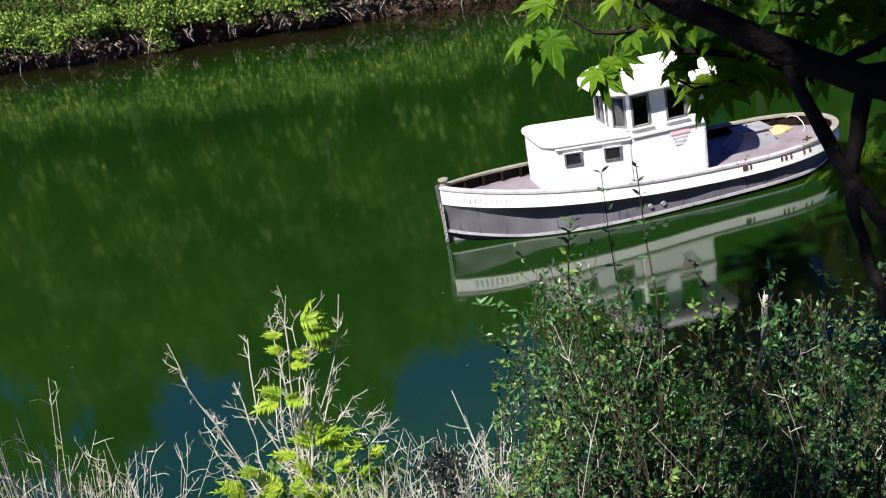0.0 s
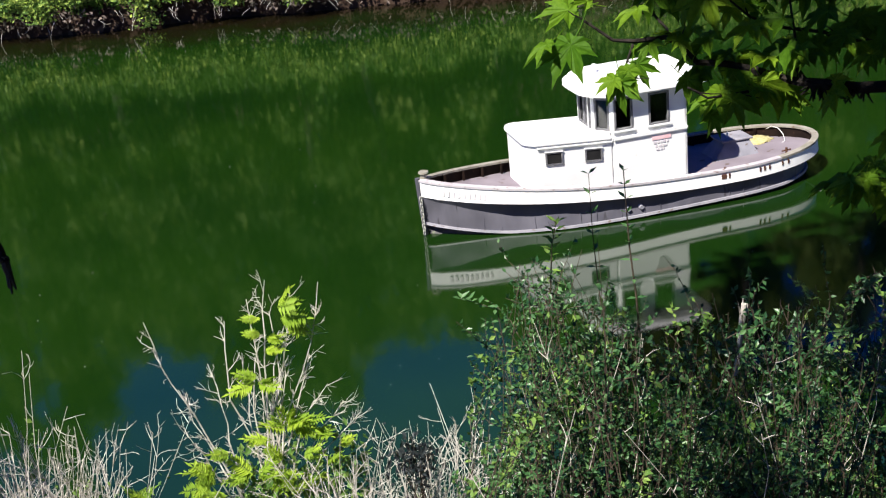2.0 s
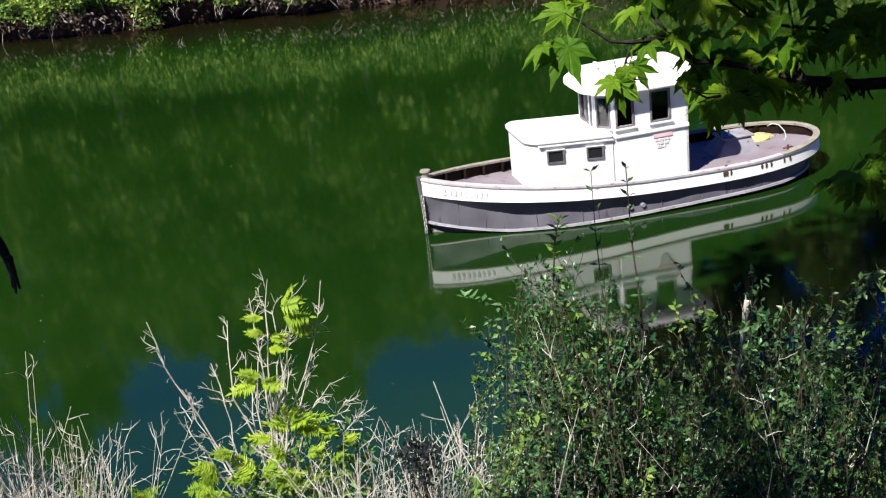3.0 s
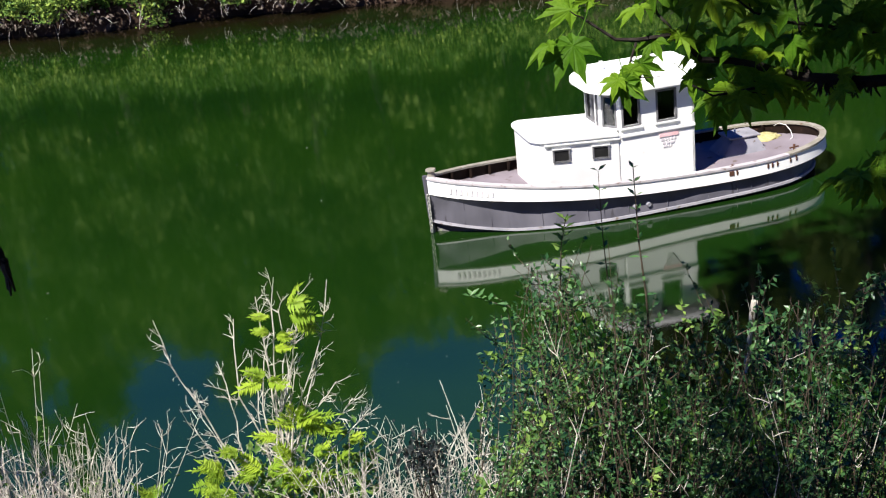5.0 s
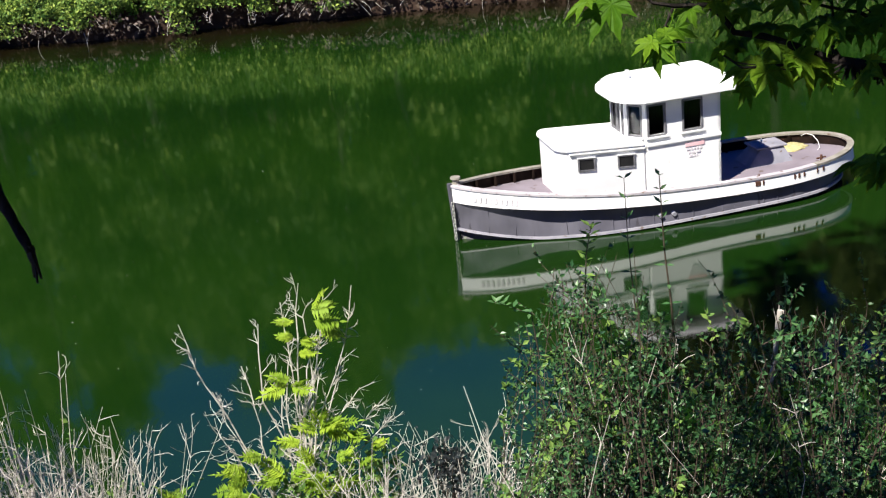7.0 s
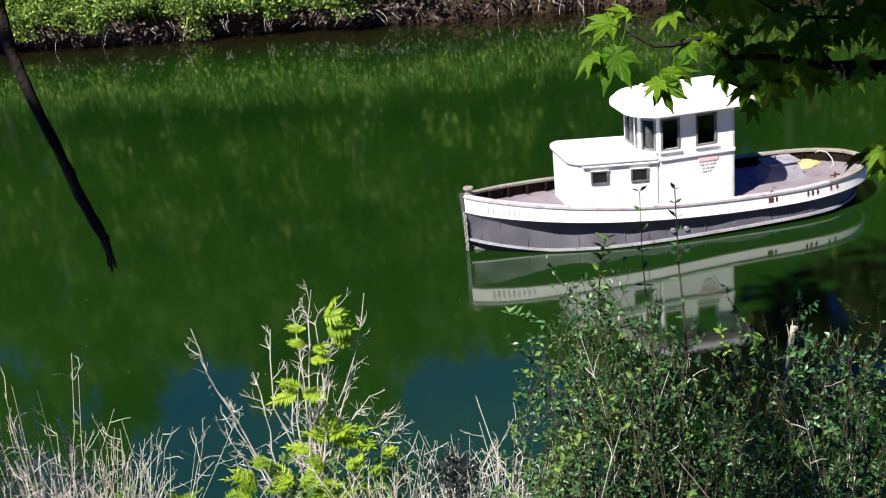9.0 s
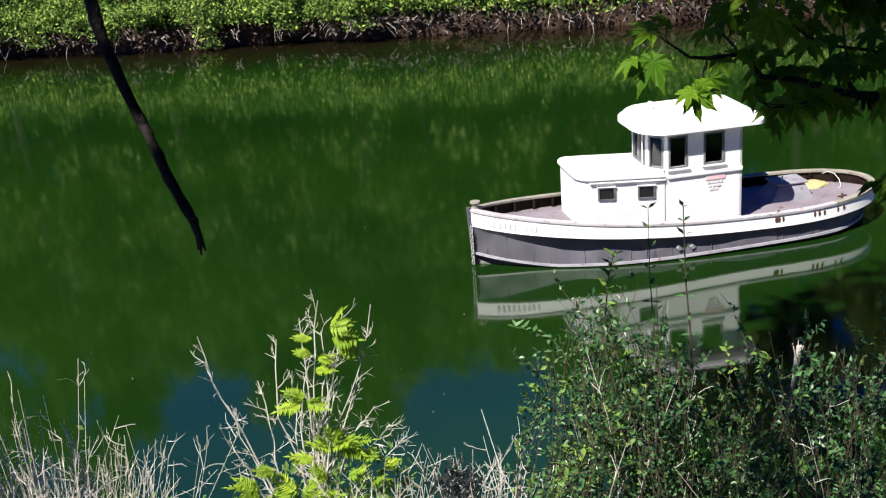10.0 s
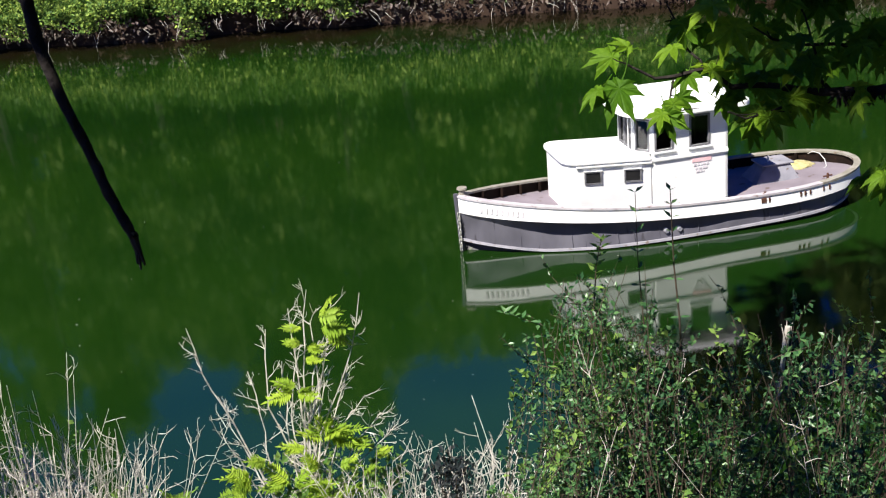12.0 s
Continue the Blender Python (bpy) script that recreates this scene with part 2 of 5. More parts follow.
bmesh.ops.create_grid(bm, x_segments=2, y_segments=2, size=1)
for v in bm.verts:
    v.co = Vector((v.co.x * 300, 35 + v.co.y * 27, 0))
tagged(new("water", finish(bm, "water", WATER)), "still murky green river water", "river", kind="structure")


# ---- the tugboat: x from bow to stern, y to the far side, z up from the waterline ----
L, B = 10.22, 1.52


def half(s):
    """Half beam at the rail, s from 0 at the bow to 1 at the stern."""
    if s < 0.5:
        return B * (1 - (1 - s / 0.5) ** 2.1) ** 0.8 + 0.03
    if s < 0.68:
        return B + 0.03
    return (B + 0.03) * max(0.0, 1 - ((s - 0.68) / 0.32) ** 2.6) ** 0.5


def along(pts, s):
    """Smooth value at s between (s, value) pairs."""
    for (a, va), (c, vc) in zip(pts, pts[1:]):
        if s <= c:
            f = max(0.0, (s - a) / (c - a))
            return va + (vc - va) * f
    return pts[-1][1]


def sheer(s):
    """Height of the bulwark's top: high at the bow, low aft, the boat sits down by the stern."""
    return 0.78 + 0.57 * max(0, 1 - s / 0.7) ** 1.75 + 0.08 * max(0, (s - 0.75) / 0.25) ** 1.5


def stations(n=72):
    return [0.5 - 0.5 * math.cos(math.pi * i / n) for i in range(n + 1)]


def hull_band(lo, hi, inset_lo, inset_hi, thick=0.0, rows=1, dent=0.0):
    """A strip of hull skin between two heights (functions of s), pulled in at the foot; closed round the stern."""
    ss = stations()
    bm = bmesh.new()
    ring = [(s, -1) for s in ss] + [(s, 1) for s in ss[::-1][1:]]
    vs = []
    for s, k in ring:
        prof = []
        for i in range(rows + 1):
            f = i / rows
            z = lo(s) + (hi(s) - lo(s)) * f
            d = dent * noise.noise((s * L * 1.9, z * 1.5, k)) * math.sin(math.pi * f) if dent else 0.0
            prof.append((z, inset_lo(s) + (inset_hi(s) - inset_lo(s)) * f + d))
        if thick:
            prof += [(hi(s), inset_hi(s) + thick), (lo(s), inset_lo(s) + thick)]
        row = []
        for z, ins in prof:
            y = max(half(s) - ins, 0.0)
            x = s * L
            if s > 0.68:
                x = 0.68 * L + (s - 0.68) * L - ins * ((s - 0.68) / 0.32) ** 2
            if s < 0.12:
                x += ins * 0.6 * (1 - s / 0.12)
            row.append(bm.verts.new((x, k * y, z)))
        vs.append(row)
    w = len(vs[0])
    for a, c in zip(vs, vs[1:]):
        for i in range(w if thick else w - 1):
            bm.faces.new((a[i], c[i], c[(i + 1) % w], a[(i + 1) % w]))
    bmesh.ops.remove_doubles(bm, verts=bm.verts[:], dist=0.002)
    bmesh.ops.recalc_face_normals(bm, faces=bm.faces[:])
    return bm


def make_boat():
    boat = thing("tugboat", pose(0.13, 25.55, 0, 0, 0, 10.5), "small old tugboat, white cabin, grey hull, moored on green water", "boat")
    white_low = lambda s: sheer(s) - 0.29 - 0.08 * max(0, 1 - s / 0.4)
    strake_z = lambda s: 0.055 + 0.25 * max(0, 1 - s / 0.19) ** 1.5 + 0.1 * max(0, (s - 0.3) / 0.7)
    hull_in = lambda s: along(((0, 0.02), (0.05, 0.04), (0.1, 0.12), (0.15, 0.24), (0.2, 0.36), (0.28, 0.33), (0.4, 0.23), (0.6, 0.17), (0.85, 0.16), (1, 0.2)), s)
    flare = lambda s: along(((0, 0.06), (0.06, 0.1), (0.12, 0.12), (0.2, 0.08), (0.3, 0.05), (0.6, 0.03), (0.85, 0.06), (1, 0.25)), s)
    zero = lambda s: 0.0
    hull = part("hull", hull_band(strake_z, white_low, lambda s: flare(s), lambda s: hull_in(s), rows=6, dent=0.07), HULL, boat, "dented grey steel hull plating", True)
    part("bottom", hull_band(lambda s: -0.6, strake_z, lambda s: flare(s) + 0.35, lambda s: flare(s) + 0.02, thick=0.03), BOOT, boat, "dark wet bottom below the rubbing strake", True)
    part("bulwark", hull_band(white_low, lambda s: sheer(s), lambda s: -0.03 * min(1, s / 0.1), zero, thick=0.06), WHITE, boat, "white painted bulwark band")
    part("soffit", hull_band(white_low, lambda s: white_low(s) + 0.002, lambda s: -0.04 * min(1, s / 0.1), lambda s: hull_in(s) + 0.04), HULL, boat)
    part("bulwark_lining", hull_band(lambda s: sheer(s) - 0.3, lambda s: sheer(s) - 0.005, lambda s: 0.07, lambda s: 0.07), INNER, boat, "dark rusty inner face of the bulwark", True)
    part("rubbing_strake", hull_band(lambda s: strake_z(s) - 0.025, lambda s: strake_z(s) + 0.025, lambda s: flare(s) - 0.06, lambda s: flare(s) - 0.045, thick=0.09), STRAKE, boat, "pale rubbing strake along the waterline")
    # cap rail: flat ring on the bulwark, weathered
    ss = stations(64)
    for k, m, lab, sa, sb in ((-1, RAIL_WHITE, "worn white cap rail", 0, 0.84), (-1, RAIL, "weathered tan cap rail", 0.84, 1), (1, RAIL, "weathered tan cap rail", 0, 1)):
        bm = bmesh.new()
        rings = []
        for s in sorted([q for q in ss if sa < q < sb] + [sa, sb]):
            y = half(s)
            e = 1e-3
            d = Vector((L * 2 * e, k * (half(min(1, s + e)) - half(max(0, s - e))), 0)).normalized()
            nrm = Vector((d.y, -d.x, 0)) * (1 if k > 0 else -1)
            nrm = nrm if nrm.y * k >= 0 else -nrm
            if s > 0.995:
                nrm = Vector((1, 0, 0))
            if s < 0.004:
                nrm = Vector((-0.6, 0.5 * k, 0))
            p = Vector((s * L, k * y, sheer(s)))
            rings.append([bm.verts.new(p + nrm * o + Vector((0, 0, z))) for o, z in ((-0.13, 0.0), (-0.13, 0.05), (0.03, 0.05), (0.03, 0.0))])
        for a, c in zip(rings, rings[1:]):
            for i in range(4):
                bm.faces.new((a[i], a[(i + 1) % 4], c[(i + 1) % 4], c[i]))
        bm.faces.new(rings[0])
        bm.faces.new(rings[-1][::-1])
        bmesh.ops.recalc_face_normals(bm, faces=bm.faces[:])
        part("cap_rail", bm, m, boat, lab)
    # deck following the sheer
    bm = bmesh.new()
    prev = None
    for s in ss:
        y = max(0.0, half(s) - 0.05)
        row = [bm.verts.new((s * L, y * f, sheer(s) - 0.26 + 0.05 * (1 - f * f))) for f in (-1, -0.5, 0, 0.5, 1)]
        if prev:
            for i in range(4):
                bm.faces.new((prev[i], row[i], row[i + 1], prev[i + 1]))
        prev = row
    bmesh.ops.recalc_face_normals(bm, faces=bm.faces[:])
    part("deck", bm, DECK, boat, "faded mauve-grey deck with stains")
    # stem post and bow bitt
    bm = bmesh.new()
    tube(bm, [(0.05, 0, -0.3), (0.0, 0, 0.7), (-0.03, 0, 1.43)], 0.06, 0.06, 8)
    part("stem_post", bm, HULL, boat, "grey stem post")
    bm = bmesh.new()
    tube(bm, [(0.14, 0.04, 1.3), (0.14, 0.04, 1.52)], 0.085, 0.085, 10)
    tube(bm, [(0.14, 0.04, 1.52), (0.14, 0.04, 1.56)], 0.13, 0.12, 10)
    part("bow_bitt", bm, RAIL, boat, "weathered tan bollard at the bow")
    # plate seams standing on the hull side
    for i in range(17):
        s = 0.07 + i * 0.052 + 0.012 * math.sin(i * 2.7)
        z0, z1 = strake_z(s) + 0.04, white_low(s) - 0.05
        y0, y1 = half(s) - flare(s), half(s) - hull_in(s)
        if z1 - z0 < 0.1:
            continue
        bm = bmesh.new()
        tube(bm, [(s * L, -y0 - 0.004, z0), (s * L + 0.02, -(y0 + y1) / 2 - 0.012, (z0 + z1) / 2), (s * L, -y1 - 0.004, z1)], 0.009, 0.007, 5)
        part("seam", bm, HULL, hull)
    for x in (4.62, 4.94):
        s = x / L
        bm = bmesh.new()
        tube(bm, [(x, -half(s) + 0.2, 0.27), (x, -half(s) + 0.02, 0.27)], 0.07, 0.05, 10)
        part("discharge_pipe", bm, HATCHM, hull, "round grey pipe end")
    # scupper slots and rust marks in the white band, aft
    for x, wd in ((7.02, 0.2), (7.16, 0.06), (7.98, 0.06), (8.1, 0.07), (8.24, 0.06), (8.62, 0.05), (8.8, 0.06)):
        s = x / L
        y = half(s) + 0.018
        bm = box(x - wd * 0.3, x + wd * 0.3, -y - 0.014, -y + 0.03, sheer(s) - 0.16, sheer(s) - 0.05)
        part("scupper", bm, RUST, boat, "rust-stained scupper slot")
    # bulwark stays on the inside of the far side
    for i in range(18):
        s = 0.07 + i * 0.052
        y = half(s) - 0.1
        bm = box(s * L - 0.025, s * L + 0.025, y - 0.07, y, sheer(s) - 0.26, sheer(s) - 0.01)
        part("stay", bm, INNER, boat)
    # deckhouse with rounded front
    deck_z = 0.5

    def house(plan, z0, z1, top_round=0.0):
        bm = bmesh.new()
        lo = [bm.verts.new((x, y, z0)) for x, y in plan]
        hi = [bm.verts.new((x, y, z1)) for x, y in plan]
        m_ = len(plan)
        for i in range(m_):
            bm.faces.new((lo[i], lo[(i + 1) % m_], hi[(i + 1) % m_], hi[i]))
        bm.faces.new(hi)
        bm.faces.new(lo[::-1])
        bmesh.ops.recalc_face_normals(bm, faces=bm.faces[:])
        if top_round:
            eds = [e for e in bm.edges if all(abs(v.co.z - z1) < 1e-5 for v in e.verts)]
            bmesh.ops.bevel(bm, geom=eds, offset=top_round, segments=4, affect="EDGES", profile=0.5)
        return bm

    def rounded(x0, x1, hw, rf, rb, n=7):
        """Plan outline: front corners of radius rf, back corners rb."""
        pts = []
        for cx, cy, r_, a0 in ((x0 + rf, -hw + rf, rf, 180), (x1 - rb, -hw + rb, rb, 270), (x1 - rb, hw - rb, rb, 0), (x0 + rf, hw - rf, rf, 90)):
            for i in range(n + 1):
                a_ = radians(a0 + 90 * i / n)
                pts.append((cx + r_ * math.cos(a_), cy + r_ * math.sin(a_)))
        return pts

    HW = 0.92
    trunk_top = 1.98
    cabin = part("cabin", house(rounded(2.42, 4.5, HW, 0.32, 0.02), deck_z, trunk_top - 0.1), WHITE, boat, "white painted trunk cabin")
    part("cabin_roof", house(rounded(2.36, 4.48, HW + 0.05, 0.36, 0.02), trunk_top - 0.1, trunk_top, 0.06), ROOF, cabin, "white rounded cabin roof")
    # wheelhouse: side walls with openings, chamfered front
    WX0, WC, WX1, EAVE = 4.2, 4.55, 6.4, 2.93
    T = 0.05
    sill, head = 2.07, 2.78

    def panel(bm, p0, p1, z0, z1, holes, t=T):
        """An upright wall from p0 to p1 (plan), with rectangular holes (u0, u1, z0, z1) cut through it."""
        p0, p1 = Vector((*p0, 0)), Vector((*p1, 0))
        d = (p1 - p0).normalized()
        nn = Vector((d.y, -d.x, 0))
        ln = (p1 - p0).length
        us = sorted({0, ln, *[h[0] for h in holes], *[h[1] for h in holes]})
        zs = sorted({z0, z1, *[h[2] for h in holes], *[h[3] for h in holes]})
        for u0, u1 in zip(us, us[1:]):
            for a0, a1 in zip(zs, zs[1:]):
                um, am = (u0 + u1) / 2, (a0 + a1) / 2
                if any(h[0] < um < h[1] and h[2] < am < h[3] for h in holes):
                    continue
                c = [bm.verts.new(p0 + d * u + nn * o + Vector((0, 0, z))) for o in (0, -t) for u, z in ((u0, a0), (u1, a0), (u1, a1), (u0, a1))]
                for f in ((0, 1, 2, 3), (7, 6, 5, 4), (0, 4, 5, 1), (1, 5, 6, 2), (2, 6, 7, 3), (3, 7, 4, 0)):
                    bm.faces.new([c[q] for q in f])

    def window(p0, p1, hole, parent, wide=0.032, proud=0.02):
        """Frame and glass for one hole of a panel."""
        q0, q1 = Vector((*p0, 0)), Vector((*p1, 0))
        d = (q1 - q0).normalized()
        nn = Vector((d.y, -d.x, 0))
        u0, u1, z0, z1 = hole
        bm = bmesh.new()
        for a, c, e, f in ((u0 - wide, u0 + 0.012, z0 - wide, z1 + wide), (u1 - 0.012, u1 + wide, z0 - wide, z1 + wide), (u0 + 0.012, u1 - 0.012, z0 - wide, z0 + 0.012), (u0 + 0.012, u1 - 0.012, z1 - 0.012, z1 + wide)):
            panel(bm, (q0 + d * a + nn * proud).xy, (q0 + d * c + nn * proud).xy, e, f, [], proud + 0.04)
        fr = part("window_frame", bm, DARKFRAME, parent, "weathered grey window frame")
        bm = bmesh.new()
        panel(bm, (q0 + d * (u0 - wide - 0.04) + nn * (proud + 0.045)).xy, (q0 + d * (u1 + wide + 0.04) + nn * (proud + 0.045)).xy, z0 - wide - 0.035, z0 - wide, [], 0.06)
        part("window_sill", bm, WHITE, parent)
        bm = bmesh.new()
        panel(bm, (q0 + d * u0 - nn * 0.03).xy, (q0 + d * u1 - nn * 0.03).xy, z0, z1, [], 0.008)
        pane = part("pane", bm, GLASS, parent, "dark window glass")
        pane.visible_shadow = False

    plan = [(WX0, 0.5), (WX0, -0.5), (WC, -HW - 0.004), (WX1, -HW - 0.004), (WX1, HW + 0.004), (WC, HW + 0.004)]
    z0 = deck_z
    holes = {1: [(0.1, 0.42, sill, head)], 2: [(0.06, 0.46, sill, head), (0.92, 1.37, sill, head)], 0: [(0.12, 0.45, sill, head), (0.55, 0.88, sill, head)], 5: [(0.1, 0.42, sill, head)], 4: [(0.4, 0.9, sill, head), (1.25, 1.7, sill, head)], 3: [(0.6, 1.3, deck_z + 0.12, head)]}
    bm = bmesh.new()
    for i in range(6):
        panel(bm, plan[i], plan[(i + 1) % 6], z0, EAVE, holes[i])
    wheel = part("wheelhouse", bm, WHITE, boat, "white painted wheelhouse with chamfered front")
    for i in (0, 1, 2, 4, 5):
        for h in holes[i]:
            window(plan[i], plan[(i + 1) % 6], h, wheel)
    # Near-black sheet inside the walls puts the unlit room's shade into colour.
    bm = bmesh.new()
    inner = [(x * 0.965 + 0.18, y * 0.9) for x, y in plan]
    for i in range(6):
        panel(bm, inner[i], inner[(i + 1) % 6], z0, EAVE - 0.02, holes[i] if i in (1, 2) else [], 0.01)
    part("dark_lining", bm, ROOM_SHADE, wheel, "near-black sheet standing in for the unlit wheelhouse interior")
    bm = box(WX1 - 0.03, WX1 + 0.02, -0.36, 0.33, deck_z + 0.12, head)
    part("aft_door", bm, WHITE, wheel, "white wheelhouse door")
    # belt moulding under the windows and above the cabin windows
    bm = bmesh.new()
    for i in (0, 1, 2, 4, 5):
        a, c = Vector((*plan[i], 0)), Vector((*plan[(i + 1) % 6], 0))
        nn = Vector(((c - a).normalized().y, -(c - a).normalized().x, 0)) * 0.045
        panel(bm, (a + nn).xy, (c + nn).xy, 1.82, 1.89, [], 0.06)
    part("belt_moulding", bm, WHITE, wheel)
    bm = box(2.66, 4.5, -HW - 0.05, -HW + 0.01, 1.79, 1.83, 0.008)
    part("drip_moulding", bm, WHITE, cabin)
    # cabin side windows, framed, set in the wall
    for x in (2.89, 3.86):
        hole = (x, x + 0.35, 1.415, 1.665)
        # Opaque near-black slab stands for the unlit room behind the window.
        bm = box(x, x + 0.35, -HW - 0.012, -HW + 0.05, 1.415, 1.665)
        part("pane", bm, ROOM_SHADE, cabin, "small cabin window, a black slab for the unlit room behind")
        bm = bmesh.new()
        for a, c, e, f in ((x - 0.035, x, 1.385, 1.695), (x + 0.35, x + 0.385, 1.385, 1.695), (x, x + 0.35, 1.385, 1.415), (x, x + 0.35, 1.665, 1.695)):
            panel(bm, (a, -HW - 0.03), (c, -HW - 0.03), e, f, [], 0.05)
        part("window_frame", bm, DARKFRAME, cabin, "weathered grey window frame")
        bm = box(x - 0.05, x + 0.4, -HW - 0.04, -HW + 0.01, 1.695, 1.715)
        part("window_hood", bm, WHITE, cabin)
    # the trunk cabin rises with the sheer towards the bow
    for o in (cabin, *cabin.children):
        for v in o.data.vertices:
            if v.co.z > 1.0:
                v.co.z += max(0.0, 4.3 - v.co.x) * 0.08
    # wheelhouse roof: crowned slab, rounded plan, overhanging
    bm = house(rounded(3.86, 6.9, HW + 0.28, 0.8, 0.25), EAVE, EAVE + 0.14, 0.06)
    part("wheelhouse_roof", bm, ROOF, wheel, "white overhanging rounded roof")
    bm = house(rounded(3.94, 6.82, HW + 0.2, 0.75, 0.25), EAVE + 0.13, EAVE + 0.26, 0.14)
    part("roof_crown", bm, ROOF, wheel, "white crowned roof top", True)
    bm = bmesh.new()
    tube(bm, [(4.6, 0.3, EAVE + 0.2), (4.6, 0.3, EAVE + 0.46)], 0.07, 0.05, 8)
    part("roof_light", bm, WHITE, wheel, "small white light stub on the roof")
    bm = bmesh.new()
    tube(bm, [(4.08, -0.55, 1.98), (4.08, -0.55, EAVE)], 0.018, 0.018, 6)
    part("corner_pipe", bm, ROPE, wheel, "thin pale pipe up to the roof")
    # pale notice on the wheelhouse side
    part("notice_heading", box(5.5, 5.98, -HW - 0.022, -HW - 0.006, 1.66, 1.75), REDSIGN, wheel, "pale red notice bar")
    for z, x0, x1 in ((1.57, 5.54, 5.92), (1.48, 5.58, 5.88), (1.4, 5.6, 5.8)):
        xx = x0
        rn = random.Random(int(z * 100))
        while xx < x1:
            wd = rn.uniform(0.03, 0.1)
            part("notice_bar", box(xx, min(xx + wd, x1), -HW - 0.02, -HW - 0.006, z, z + 0.05), GREYINK, wheel)
            xx += wd + 0.03
    # name bars on the white band near the bow, ink paled for glare
    for i in range(9):
        s = (0.45 + i * 0.11) / L
        y = half(s) + 0.03
        bm = box(-0.03, 0.03, -0.006, 0.006, -0.07, 0.07)
        ob = part("name_bar", bm, GREYINK, boat)
        slope = math.atan2(-(half(s + 0.004) - half(s - 0.004)), 0.008 * L)
        ob.matrix_basis = Matrix.Translation((s * L, -y, sheer(s) - 0.19)) @ pose(0, 0, 0, 0, 0, math.degrees(slope))
    # companion hatch on the after deck
    bm = bmesh.new()
    dz = 0.53
    lo = [bm.verts.new((x, y, dz)) for x, y in ((7.45, -0.2), (8.7, -0.2), (8.6, 0.75), (7.5, 0.75))]
    hi = [bm.verts.new((x, y, dz + 0.42)) for x, y in ((7.85, 0.0), (8.5, 0.0), (8.48, 0.55), (7.85, 0.55))]
    for i in range(4):
        bm.faces.new((lo[i], lo[(i + 1) % 4], hi[(i + 1) % 4], hi[i]))
    bm.faces.new(hi)
    bmesh.ops.bevel(bm, geom=bm.edges[:], offset=0.02, segments=2, affect="EDGES")
    hatch = part("hatch", bm, HATCHM, boat, "grey tapered skylight hatch on the after deck")
    part("hatch_lid", box(7.74, 8.58, -0.05, 0.62, dz + 0.42, dz + 0.47, 0.015), STRAKE, hatch, "pale hatch lid")
    bm = bmesh.new()
    tube(bm, [(8.0, 0.2, dz + 0.47), (8.0, 0.2, dz + 0.62)], 0.025, 0.02, 6)
    part("lid_handle", bm, ROPE, hatch)
    # straw heaps, hose and small gear along the after bulwark
    rn = random.Random(4)
    for cx, cy, r_, lab in ((8.6, 0.98, 0.26, ""), (9.12, 0.72, 0.32, ""), (8.85, 0.9, 0.16, "")):
        bm = bmesh.new()
        bmesh.ops.create_icosphere(bm, subdivisions=3, radius=1)
        for v in bm.verts:
            k = 1 + 0.3 * noise.noise(v.co * 2.3 + Vector((cx, cy, 0)))
            v.co = Vector((cx + v.co.x * r_ * 1.25 * k, cy + v.co.y * r_ * k, sheer(0.89) - 0.22 + v.co.z * 0.09 * k))
        ob = new("straw_heap", finish(bm, "straw_heap", STRAW, True))
        ob.matrix_world = boat.matrix_world
        tagged(ob, "loose yellow straw heap on the tugboat's after deck", "straw", "straw on the deck")
    bm = bmesh.new()
    tube(bm, [(9.4, 0.8, 0.84), (9.48, 0.68, 0.93), (9.58, 0.52, 0.9), (9.64, 0.38, 0.78), (9.62, 0.24, 0.64), (9.5, 0.18, 0.6)], 0.01, 0.011, 6)
    ob = new("hose", finish(bm, "hose", ROPE, True))
    ob.matrix_world = boat.matrix_world
    tagged(ob, "pale bent hose over the tugboat's after rail", "hose")
    for x, y, h in ((9.1, -0.75, 0.25), (7.1, -1.45, 0.32), (1.35, -0.4, 0.1), (1.55, -0.34, 0.08)):
        bm2 = bmesh.new()
        zb = sheer(x / L) - 0.25
        tube(bm2, [(x, y, zb), (x, y, zb + h)], 0.03, 0.03, 6)
        tube(bm2, [(x - 0.12, y, zb + h * 0.7), (x + 0.12, y, zb + h * 0.75)], 0.022, 0.022, 6)
        part("cleat", bm2, RUST, boat, "small rusty deck cleat")
    # mooring chain hanging from the bow, with a tuft of weed
    for i in range(11):
        bm = bmesh.new()
        bmesh.ops.create_circle(bm, segments=10, radius=1)
        c = [v.co.copy() for v in bm.verts]
        bm.free()
        bm = bmesh.new()
        pts = [Vector((p.x * 0.035, 0, p.y * 0.06)) for p in c] + [Vector((c[0].x * 0.035, 0, c[0].y * 0.06))]
        tube(bm, pts, 0.013, 0.013, 5)
        ob = part("chain_link", bm, CHAIN, boat)
        ob.matrix_basis = pose(-0.02 + 0.01 * (i % 2), -0.1, 0.94 - i * 0.085, 0, 0, 25 + 90 * (i % 2))
    return boat


make_boat()


# ---- far bank: overhanging greenery, litter and the wood above it ----
def scatter_leaves(name, count, place, size, material, parent, rnd, label="", up=0.4, aspect=0.6):
    verts, faces = [], []
    for _ in range(count):
        c = place(rnd)
        s_ = size * rnd.uniform(0.45, 1.6)
        leaf_fan(verts, faces, c, rand_dir(rnd, -0.1), rand_dir(rnd, up), s_, s_ * aspect)
    return leaves_mesh(name, verts, faces, material, parent, label, "stuff")


